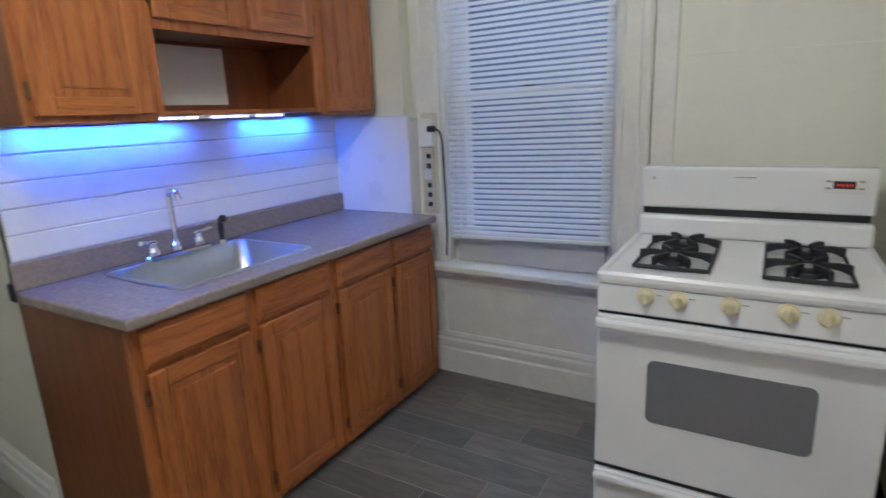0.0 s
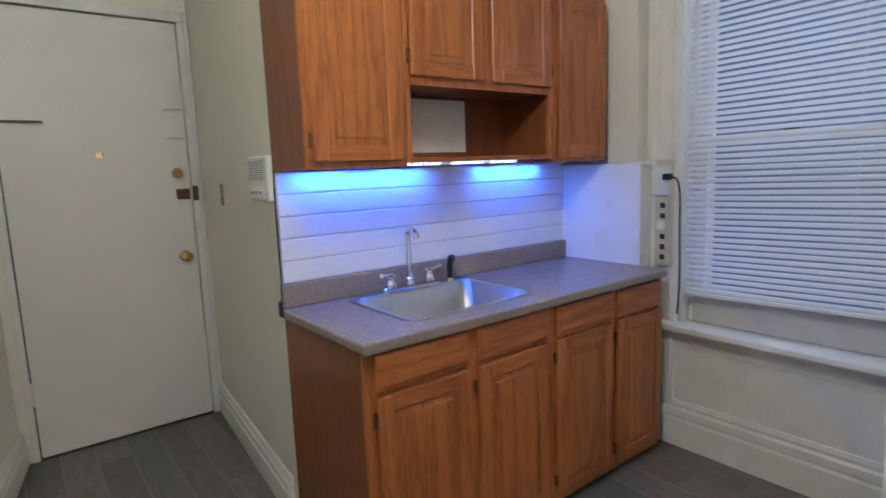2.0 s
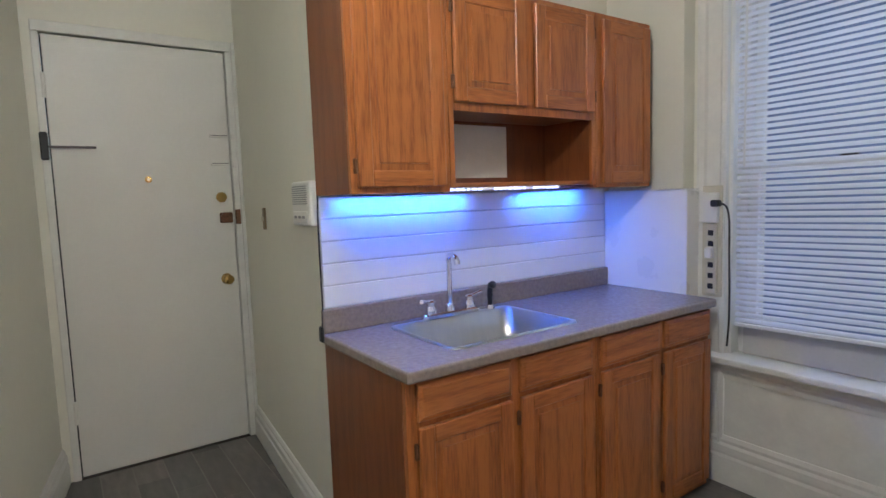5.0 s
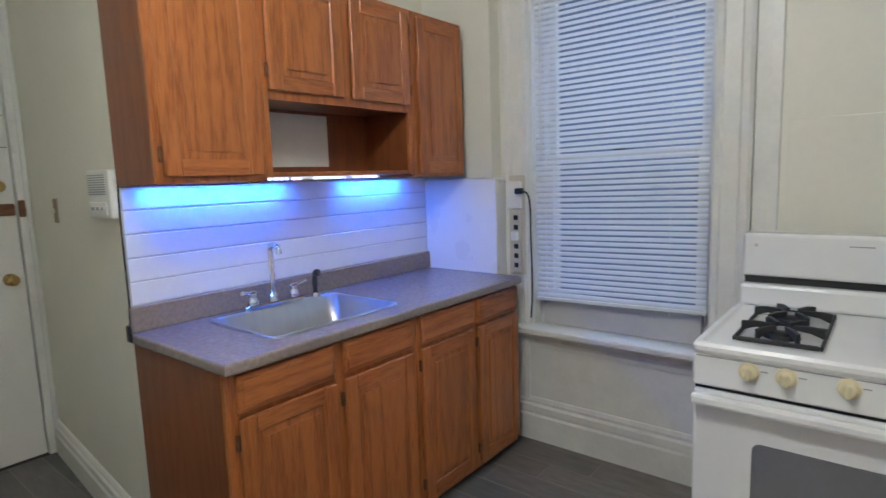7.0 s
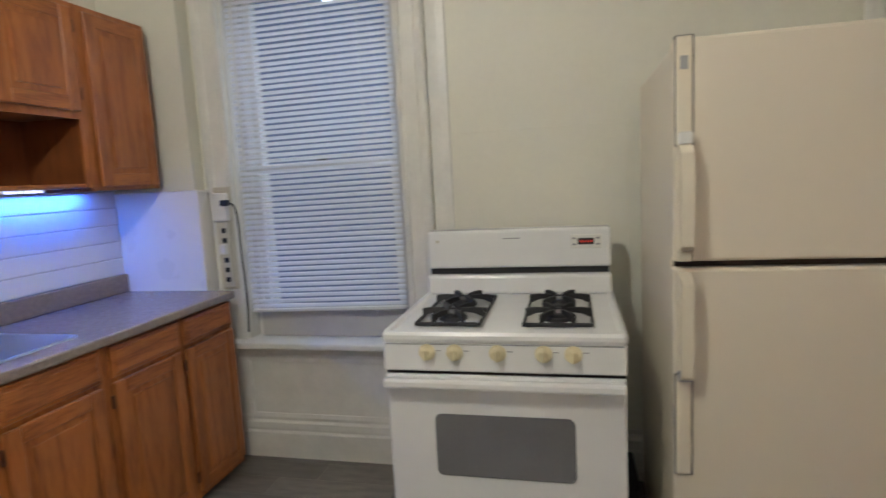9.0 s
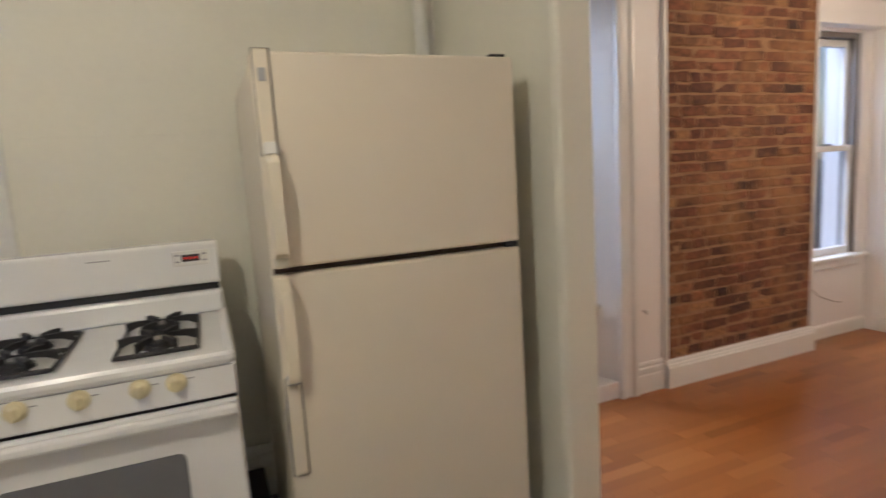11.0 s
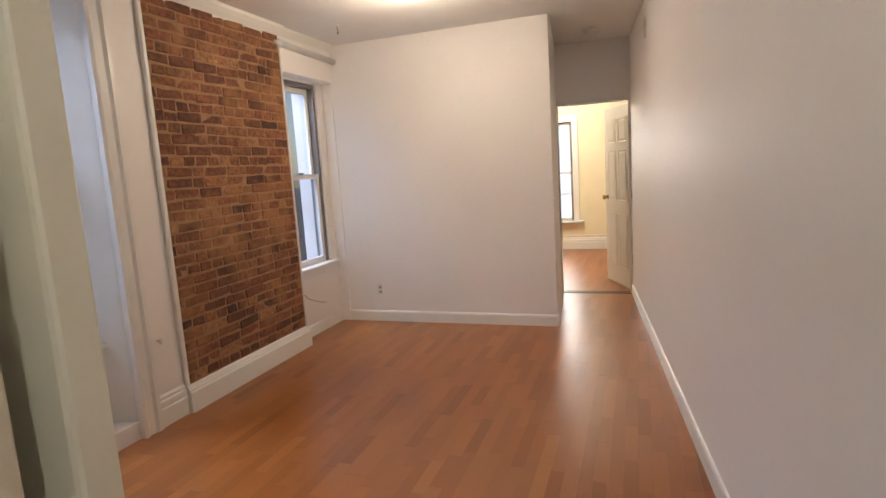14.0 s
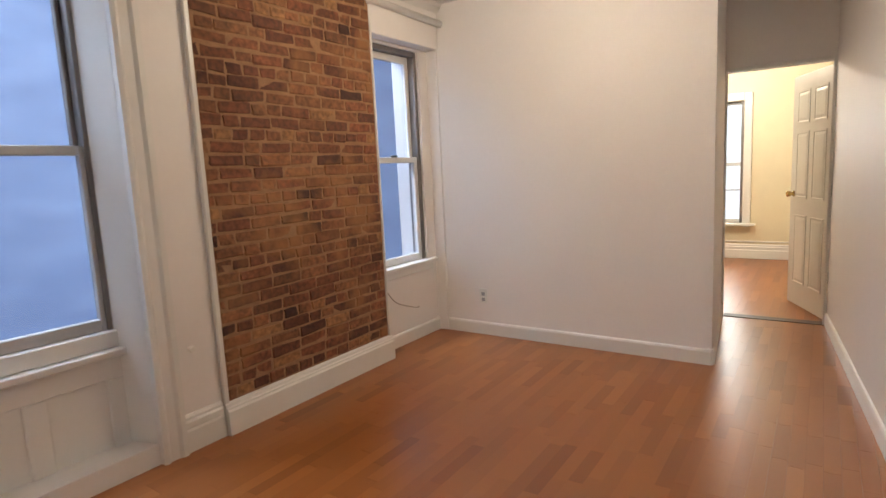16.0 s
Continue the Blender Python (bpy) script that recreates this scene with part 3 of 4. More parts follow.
part("sill", boxes((11.16, -.06, .42, 11.42, .96, .45), bev=.006), TRIM, w4)
part("frame", boxes((11.3, .09, .45, 11.35, .13, 1.97), (11.3, .80, .45, 11.35, .84, 1.97), (11.3, .13, 1.93, 11.35, .80, 1.97), bev=.004), ALU, w4)
part("sash", boxes((11.3, .13, 1.17, 11.34, .80, 1.22), (11.3, .13, .45, 11.34, .80, .50), (11.31, .13, .86, 11.33, .80, .88), bev=.004), VINYL, w4)
struct("picture_rail", boxes((11.238, -1.8, .205, 11.25, 2.0, .225), bev=.004), TRIM, "white moulded strip above the bedroom baseboard", "trim")

# ---- entrance ----
XD = -1.42
de = thing("door_1", (XD, -.36, 0), "cream painted flush steel entrance door with several locks", "door", kind="structure")
part("leaf", boxes((XD - .045, -.791, .012, XD + .004, .060, 2.268), bev=.003), DOORP, de)
part("frame", boxes((XD - .10, -.832, 0, XD + .014, -.798, 2.275), (XD - .10, .067, 0, XD + .014, .10, 2.275), (XD - .10, -.832, 2.275, XD + .014, .10, 2.33), bev=.004), TRIMK, de)
part("casing", boxes((XD, .10, 0, XD + .022, .122, 2.33), bev=.004), TRIMK, de)
# near-black sheet added behind the leaf to darken the gaps round it
part("gap_backing", boxes((XD - .062, -.797, .010, XD - .047, .066, 2.274)), GAP, de)
part("saddle", boxes((XD - .12, -.798, -.004, XD + .01, .067, .008), bev=.003), mat("saddle_dark", (.05, .045, .04), .6), de)


def disc(p, ax, r, h, n=20):
    return tube([p, Vector(p) + Vector(ax) * h], r, n)


pe = part("peephole", disc((XD + .004, -.372, 1.556), (1, 0, 0), .017, .006), BRASS, de, "brass peephole")
part("lens", disc((XD + .0102, -.372, 1.556), (1, 0, 0), .008, .001), PAPER, pe)
lk = part("cylinder_lock", disc((XD + .004, -.003, 1.45), (1, 0, 0), .029, .012), BRASS, de, "round brass cylinder lock")
part("keyhole", disc((XD + .0162, -.003, 1.45), (1, 0, 0), .012, .004), BRASS, lk)
lt = part("latch_lock", boxes((XD + .004, -.02, 1.302, XD + .03, .05, 1.362), bev=.006), RUST, de, "rusty brass rim latch")
part("turn", disc((XD + .03, .0, 1.332), (1, 0, 0), .024, .016), RUST, lt)
part("strike", boxes((XD + .014, .066, 1.292, XD + .03, .095, 1.377), bev=.003), RUST, lt)
kn = part("door_knob", tube([(XD + .004, -.003, .975), (XD + .012, -.003, .975), (XD + .013, -.003, .975), (XD + .035, -.003, .975), (XD + .045, -.003, .975), (XD + .060, -.003, .975), (XD + .066, -.003, .975)], [.032, .030, .012, .013, .028, .028, .016], 20), BRASS, de, "round brass door knob", True)
for z in (1.795, 1.637):
    bar = part("slide_bolt", boxes((XD + .004, -.045, z - .006, XD + .014, .055, z + .006), bev=.002), DOORP, de, "painted slide bolt")
    # raised dark strip paints the shadow line along the bolt
    part("shadow_strip", boxes((XD + .0135, -.04, z + .0055, XD + .0145, .05, z + .0085)), GAP, bar)
    part("keeper", boxes((XD + .014, .072, z - .018, XD + .026, .094, z + .018), bev=.003), DOORP, bar)
cl = part("door_restrictor", boxes((XD + .014, -.835, 1.655, XD + .05, -.80, 1.79), bev=.006), BLACK, de, "black door guard with an arm")
part("arm", boxes((XD + .02, -.80, 1.714, XD + .032, -.60, 1.726), bev=.002), mat("dark_steel", (.10, .09, .09), .4, metal=.8), cl)
for z in (2.02, .36):
    part("hinge", tube([(XD + .012, -.797, z - .06), (XD + .012, -.797, z + .06)], .009, 10), DOORP, de)

# intercom and switch on the hall wall
ic = thing("intercom", (-.06, .0, 1.34), "off-white wall intercom with a slotted speaker", "intercom")
part("body", boxes((-.155, -.018, 1.335, -.03, .016, 1.53), bev=.008, seg=2), PLASTW, ic)
for i in range(9):
    z = 1.43 + i * .0095
    part("speaker_slot", boxes((-.145, -.0205, z, -.05, -.017, z + .004)), INK, ic)
part("button_panel", boxes((-.14, -.022, 1.35, -.05, -.017, 1.40), bev=.002), PLASTW, ic)
for i in range(3):
    part("button", boxes((-.13 + i * .026, -.025, 1.368, -.115 + i * .026, -.021, 1.381), bev=.001), INK, ic)
ic.location.z, ic.scale = 1.322, (1.6, 1, .88)
sp = thing("switch_plate", (-.88, .08, 1.33), "narrow worn brown switch plate on the hall wall", "switch")
part("plate", boxes((-.90, .070, 1.275, -.865, .083, 1.385), bev=.003), mat("brown_plate", (.30, .22, .13), .5, var=.2), sp)
part("toggle", boxes((-.887, .060, 1.32, -.878, .071, 1.34), bev=.002), PLASTB, sp)

# ---- counter ----
def cab_door(parent, name, y0, y1, z0, z1, x, hinge=None):
    """Raised-panel oak door in the plane x."""
    s = .055
    cy, cz, hy, hz = (y0 + y1) / 2, (z0 + z1) / 2, (y1 - y0) / 2 - s, (z1 - z0) / 2 - s
    loops = []
    for inset, xx in ((-.004, .0135), (.002, .0125), (.024, .0140), (.0245, .0190), (.028, .0198)):
        loops.append([(x + xx, cy + sy * (hy - inset), cz + sz * (hz - inset)) for sy, sz in ((1, 1), (-1, 1), (-1, -1), (1, -1))])
    d = part(name, loft(loops), OAKZ, parent)
    for a, b in ((y0, y0 + s), (y1 - s, y1)):
        part("stile", boxes((x, a, z0, x + .019, b, z1), bev=.004), OAKZ, d)
    for a, b in ((z0, z0 + s), (z1 - s, z1)):
        part("rail", boxes((x, y0 + s, a, x + .0185, y1 - s, b), bev=.003), OAKY, d)
    if hinge is not None:
        for z in (z0 + .07, z1 - .07):
            part("hinge", boxes((x + .002, hinge - .006, z - .025, x + .016, hinge + .006, z + .025), bev=.003), RUST, d)
    return d


def drawer(parent, y0, y1, z0, z1, x):
    cy, cz, hy, hz = (y0 + y1) / 2, (z0 + z1) / 2, (y1 - y0) / 2, (z1 - z0) / 2
    loops = []
    for inset, xx in ((0, 0), (0, .010), (.004, .014), (.014, .016), (.018, .0195)):
        loops.append([(x + xx, cy + sy * (hy - inset), cz + sz * (hz - inset)) for sy, sz in ((1, 1), (-1, 1), (-1, -1), (1, -1))])
    return part("drawer_front", loft(loops, True), OAKY, parent)


def base_unit(y0, y1, doors, label):
    c = thing("base_cabinet", (.3, (y0 + y1) / 2, 0), label, "cabinet", "oak base cabinets")
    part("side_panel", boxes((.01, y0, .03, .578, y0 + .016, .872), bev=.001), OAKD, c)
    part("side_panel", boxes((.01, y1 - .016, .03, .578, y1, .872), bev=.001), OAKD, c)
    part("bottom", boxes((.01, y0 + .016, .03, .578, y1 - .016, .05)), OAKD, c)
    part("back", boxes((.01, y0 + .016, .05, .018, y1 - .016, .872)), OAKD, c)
    # near-black kick carries the shadow under the cabinet face
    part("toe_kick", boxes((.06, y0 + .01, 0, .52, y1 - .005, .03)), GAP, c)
    st = .045
    part("face_frame", boxes((.579, y0, .03, .60, y0 + st, .872), (.579, y1 - st, .03, .60, y1, .872), (.579, (doors[0][1] + doors[1][0]) / 2 - .03, .03, .60, (doors[0][1] + doors[1][0]) / 2 + .03, .872), (.579, y0 + st, .85, .5995, y1 - st, .872), (.579, y0 + st, .71, .5995, y1 - st, .755), (.579, y0 + st, .03, .5995, y1 - st, .09), bev=.001), OAKZ, c)
    for i, (a, b) in enumerate(doors):
        drawer(c, a, b, .744, .862, .6005)
        cab_door(c, "door", a, b, .065, .726, .6005, a - .008 if i == 0 else a - .008)
    return c


base_unit(.0, .838, [(.035, .405), (.445, .81)], "oak sink base cabinet with two raised-panel doors")
base_unit(.842, 1.612, [(.862, 1.225), (1.262, 1.605)], "oak base cabinet with two drawers above raised-panel doors")

# worktop with a hole for the sink
bm = bmesh.new()
xs, ys = [.0, .115, .525, .635], [-.012, .235, .815, 1.618]
top = {}
for i, x in enumerate(xs):
    for j, y in enumerate(ys):
        top[i, j] = bm.verts.new((x, y, .912))
fs = []
for i in range(3):
    for j in range(3):
        if (i, j) != (1, 1):
            fs.append(bm.faces.new((top[i, j], top[i + 1, j], top[i + 1, j + 1], top[i, j + 1])))
ext = bmesh.ops.extrude_face_region(bm, geom=fs)
bmesh.ops.translate(bm, verts=[v for v in ext["geom"] if isinstance(v, bmesh.types.BMVert)], vec=(0, 0, -.038))
fe = [e for e in bm.edges if (all(v.co.x > .63 for v in e.verts) or all(v.co.y < -.01 for v in e.verts)) and abs(e.verts[0].co.z - e.verts[1].co.z) < .001]
bmesh.ops.bevel(bm, geom=fe, offset=.009, segments=3, affect='EDGES', profile=.5)
wt = thing("worktop", (.3, .8, .874), "speckled grey-brown laminate worktop with upstand", "worktop")
part("top", bm, STONE, wt)
part("upstand", boxes((.012, -.012, .912, .034, 1.618, 1.006), bev=.007, seg=2), STONE, wt)

# sink
sk = thing("sink", (.32, .525, .91), "stainless steel drop-in kitchen sink", "sink")
cx, cy = .320, .525
lo = []
for hx, hy, r, z in ((.218, .303, .035, .913), (.216, .301, .034, .919), (.207, .291, .04, .919), (.200, .284, .05, .914), (.190, .272, .06, .80), (.178, .258, .07, .765), (.12, .20, .07, .755), (.03, .03, .029, .752)):
    ox = .014 if z < .9185 and hx < .2 else 0
    lo.append([(x, y, z) for x, y in rrect(cx + ox, cy, hx - ox, hy, r)])
part("bowl", loft(lo), STEEL, sk, smooth=True)
part("drain", tube([(cx + .022, cy, .7525), (cx + .022, cy, .756), (cx + .022, cy, .757)], [.034, .032, .02], 20), CHROME, sk)
fa = thing("faucet", (.085, .53, .92), "chrome two-handle kitchen faucet with a high spout", "faucet")
part("base_plate", loft([[(x, y, z) for x, y in rrect(.095, .53, a, b, a - .001)] for a, b, z in ((.028, .145, .919), (.028, .145, .932), (.022, .138, .938))], True), CHROME, fa)
part("spout", tube(bend([(.09, .53, .935), (.09, .53, 1.0), (.09, .53, 1.12), (.092, .528, 1.158), (.115, .524, 1.172), (.15, .52, 1.166), (.165, .518, 1.150)], 4), .0115, 12), CHROME, fa, smooth=True)
part("collar", tube([(.09, .53, .936), (.09, .53, .96), (.09, .53, .968)], [.021, .019, .013], 16), CHROME, fa)
part("aerator", tube([(.164, .518, 1.155), (.170, .517, 1.136)], .0135, 12), CHROME, fa)
for y, s in ((.43, -1), (.63, 1)):
    h = part("handle", tube([(.095, y, .936), (.095, y, .950), (.095, y, .968), (.095, y, .985), (.095, y, .992)], [.022, .023, .015, .019, .012], 16), CHROME, fa)
    part("lever", tube([(.095, y, .982), (.11, y - .03, .990), (.125, y - .062, .997)] if s < 0 else [(.095, y, .982), (.098, y + .03, .990), (.10, y + .06, .997)], [.008, .007, .009], 10), CHROME, h)
ss = thing("spray_head", (.105, .735, .919), "black pull-out sink sprayer in its holder", "sprayer")
part("holder", tube([(.105, .735, .917), (.105, .735, .935)], [.022, .017], 16), CHROME, ss)
part("spray", tube(bend([(.105, .735, .932), (.105, .735, .96), (.107, .735, 1.0), (.118, .733, 1.022), (.134, .731, 1.026)], 3), [.011] * 4 + [.013] * 5 + [.016] * 4, 12), BLACK, ss, smooth=True)

# wall tiles
wtile = struct("tile_backsplash", boxes((.0005, .005, 1.0, .008, 1.62, 1.432)), GROUT, "white splashback of long wall tiles in rows", "backsplash")

# ---- wall cabinets ----
XU = .305
def wall_unit(y0, y1, z0, z1, doors, label):
    c = thing("wall_cabinet", (0, (y0 + y1) / 2, z0), label, "cabinet", "oak wall cabinets")
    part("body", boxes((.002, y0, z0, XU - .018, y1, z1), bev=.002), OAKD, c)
    return c


ua = wall_unit(.0, .398, 1.43, 2.19, 1, "tall oak wall cabinet with one raised-panel door")
part("face_frame", boxes((XU - .017, .0, 1.43, XU, .05, 2.19), (XU - .017, .36, 1.43, XU, .398, 2.19), (XU - .017, .05, 1.43, XU - .0005, .36, 1.48), (XU - .017, .05, 2.14, XU - .0005, .36, 2.19), bev=.001), OAKZ, ua)
cab_door(ua, "door", .022, .372, 1.452, 2.165, XU + .0005, .014)
ub = thing("wall_cabinet", (0, .8, 1.43), "oak wall cabinet with two doors over an open niche", "cabinet", "oak wall cabinets")
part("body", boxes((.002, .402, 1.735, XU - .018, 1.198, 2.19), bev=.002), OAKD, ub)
# niche sides and back take the darker oak for the shade inside
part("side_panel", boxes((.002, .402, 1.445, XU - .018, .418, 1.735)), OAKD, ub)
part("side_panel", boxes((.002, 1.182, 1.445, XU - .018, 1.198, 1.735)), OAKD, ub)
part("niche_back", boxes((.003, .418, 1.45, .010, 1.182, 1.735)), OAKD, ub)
part("niche_patch", boxes((.0105, .419, 1.49, .014, .93, 1.72)), PAPER, ub, "white painted patch on the niche back")
part("niche_shelf", boxes((.012, .418, 1.445, XU - .018, 1.182, 1.462), bev=.002), OAKY, ub)
part("face_frame", boxes((XU - .017, .402, 1.445, XU, .424, 2.19), (XU - .017, 1.176, 1.445, XU, 1.198, 2.19), (XU - .017, .424, 1.725, XU - .0005, 1.176, 1.775), (XU - .017, .424, 2.14, XU - .0005, 1.176, 2.19), (XU - .017, .77, 1.775, XU - .0007, .83, 2.14), bev=.001), OAKZ, ub)
cab_door(ub, "door", .424, .775, 1.757, 2.165, XU + .0005, .417)
cab_door(ub, "door", .828, 1.18, 1.757, 2.165, XU + .0005, 1.187)
uc = wall_unit(1.202, 1.592, 1.43, 2.19, 1, "narrow oak wall cabinet beside the window wall")
part("face_frame", boxes((XU - .017, 1.202, 1.43, XU, 1.25, 2.19), (XU - .017, 1.55, 1.43, XU, 1.592, 2.19), (XU - .017, 1.25, 1.43, XU - .0005, 1.55, 1.48), (XU - .017, 1.25, 2.14, XU - .0005, 1.55, 2.19), bev=.001), OAKZ, uc)
cab_door(uc, "door", 1.238, 1.575, 1.447, 2.165, XU + .0005)

wc = thing("wall_cable", (.02, -.004, .88), "thin black cable down the edge of the splashback", "cable")
part("cable", tube(bend([(.03, -.006, 1.432), (.024, -.007, 1.34), (.022, -.007, 1.15), (.026, -.008, 1.0), (.03, -.016, .94)]), .0035, 8), BLACK, wc, smooth=True)
part("plug", boxes((.018, -.026, .885, .044, -.0125, .945), bev=.004), BLACK, wc)
led = thing("led_strip", (.27, .69, 1.43), "blue-white glowing light strip below the niche", "light strip")
part("channel", boxes((.262, .40, 1.432, .288, .99, 1.4445), bev=.002), PLASTW, led)
for i in range(22):
    y = .41 + i * .0262
    if i not in (6, 7, 15):
        part("diode", boxes((.288, y, 1.4325, .292, y + .013 + .005 * math.sin(i * 1.7), 1.4395), bev=.001), LEDW, led)
part("wire", tube(bend([(.28, .40, 1.436), (.27, .36, 1.426), (.25, .2, 1.424), (.2, .05, 1.427)]), .002, 6), BLACK, led)

struct("wall_paint_patch", boxes((1.76, WY - .003, .85, 2.50, WY + .001, 1.60), bev=.0015), WALL, "cream repaired plaster patch behind the stove", "wall panel")

# socket strip and cord beside the window
ps = thing("power_strip", (.545, 1.71, .93), "beige upright multi-socket strip plugged into a white box", "power strip")
part("backing", boxes((.505, 1.716, .90, .60, 1.742, 1.42), bev=.003), PLASTB, ps)
part("wall_box", boxes((.505, 1.69, 1.25, .59, 1.718, 1.39), bev=.005), PLASTW, ps)
part("strip", boxes((.535, 1.695, .915, .585, 1.7165, 1.245), bev=.004), PLASTB, ps)
for i in range(6):
    part("socket", boxes((.547, 1.691, .94 + i * .05, .573, 1.6955, .965 + i * .05), bev=.002), BLACK, ps)
part("plug", boxes((.545, 1.662, 1.085, .580, 1.6905, 1.135), bev=.005), PLASTW, ps, "white plug")
cd = thing("extension_lead", (.6, 1.69, .9), "black extension lead looping down beside the window casing", "cable")
part("plug", boxes((.575, 1.655, 1.325, .615, 1.690, 1.355), bev=.005), BLACK, cd)
part("cable", tube(bend([(.612, 1.672, 1.34), (.645, 1.67, 1.325), (.658, 1.672, 1.26), (.656, 1.68, 1.1), (.654, 1.69, .95), (.648, 1.70, .80), (.64, 1.70, .68)]), .0045, 8), BLACK, cd, smooth=True)
wr = thing("wall_wire", (.5, 1.65, 1.4), "thin white wire along the panel top", "wire")
part("cable", tube(bend([(.33, 1.612, 1.408), (.44, 1.612, 1.410), (.50, 1.64, 1.405), (.55, 1.69, 1.385)]), .003, 6), PLASTW, wr)

# ---- stove ----
sv = thing("stove", (2.0, 1.28, 0), "white four-burner gas stove with cream knobs", "stove")
X0, X1, YF = 1.622, 2.384, .92
part("body", boxes((X0, YF + .035, .06, X1, 1.62, .875), bev=.004), WHITE, sv)
# kick coloured near-black for the shadow below the stove
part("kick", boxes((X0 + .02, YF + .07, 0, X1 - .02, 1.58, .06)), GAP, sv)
ct = loft([[(x, y, z) for x, y in rrect(2.003, 1.265, a, b, .02)] for a, b, z in ((.381, .355, .877), (.385, .36, .889), (.385, .36, .902), (.379, .354, .912), (.365, .338, .912), (.355, .325, .904))], True)
part("cooktop", ct, WHITE, sv, smooth=False)
part("back_riser", boxes((X0 + .003, 1.50, .905, X1 - .003, 1.615, .985), bev=.012, seg=2), WHITE, sv)
# near-black filler paints the shade in the vent slit
part("vent_gap_shade", boxes((X0 + .012, 1.545, .985, X1 - .012, 1.61, 1.012)), GAP, sv)
bg = part("backguard", boxes((X0 + .004, 1.53, 1.010, X1 - .004, 1.625, 1.168), bev=.012, seg=3), WHITE, sv)
dp = part("clock_panel", boxes((2.225, 1.526, 1.085, 2.345, 1.531, 1.140), bev=.002), PLASTW, bg)
part("display", boxes((2.252, 1.524, 1.100, 2.315, 1.527, 1.126), bev=.001), BLACK, dp)
for i in range(4):
    x = 2.262 + i * .0125
    part("digit", boxes((x, 1.5225, 1.109, x + .006, 1.5245, 1.117)), DIGIT, dp)
for x in (2.23, 2.322):
    for z in (1.098, 1.122):
        part("button", boxes((x, 1.5235, z, x + .016, 1.5265, z + .007), bev=.001), INK, dp)
part("badge", boxes((1.95, 1.5275, 1.130, 2.02, 1.5305, 1.134)), INK, bg)
part("indicator", disc((1.672, 1.531, 1.125), (0, -1, 0), .007, .003), PLASTB, bg)
part("control_panel", boxes((X0, YF - .012, .784, X1, YF + .04, .876), bev=.006), WHITE, sv)
part("panel_line", boxes((X0 + .01, YF - .0135, .872, X1 - .01, YF - .010, .8745)), INK, sv)
for x in (1.770, 1.860, 1.997, 2.138, 2.227):
    k = part("knob", tube([(x, YF - .012, .848), (x, YF - .018, .848), (x, YF - .019, .848), (x, YF - .034, .848), (x, YF - .038, .848)], [.027, .026, .022, .019, .015], 20), KNOB, sv, "cream plastic knob")
    part("grip", boxes((x - .0055, YF - .050, .830, x + .0055, YF - .034, .866), bev=.004), KNOB, k)
    part("mark", boxes((x + .028, YF - .0135, .852, x + .046, YF - .0118, .855)), INK, sv)
# dark filler for the shade between control panel and oven door
part("door_gap_shade", boxes((X0 + .004, YF + .004, .772, X1 - .004, YF + .05, .786)), GAP, sv)
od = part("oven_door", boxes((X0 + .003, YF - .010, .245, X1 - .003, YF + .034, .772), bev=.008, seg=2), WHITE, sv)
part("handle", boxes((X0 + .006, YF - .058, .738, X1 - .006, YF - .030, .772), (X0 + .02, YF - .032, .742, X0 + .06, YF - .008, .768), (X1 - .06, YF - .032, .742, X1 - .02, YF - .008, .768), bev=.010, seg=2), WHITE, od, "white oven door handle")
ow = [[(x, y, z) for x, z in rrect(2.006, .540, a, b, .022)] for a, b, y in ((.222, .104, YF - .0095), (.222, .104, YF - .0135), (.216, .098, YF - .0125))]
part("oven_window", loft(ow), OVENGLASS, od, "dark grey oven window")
# dark filler for the shade above the drawer
part("drawer_gap_shade", boxes((X0 + .004, YF + .002, .228, X1 - .004, YF + .05, .246)), GAP, sv)
dw = part("broiler_drawer", boxes((X0 + .003, YF - .010, .075, X1 - .003, YF + .034, .226), bev=.008, seg=2), WHITE, sv)
part("drawer_lip", boxes((X0 + .006, YF - .040, .196, X1 - .006, YF - .009, .222), bev=.009, seg=2), WHITE, dw)
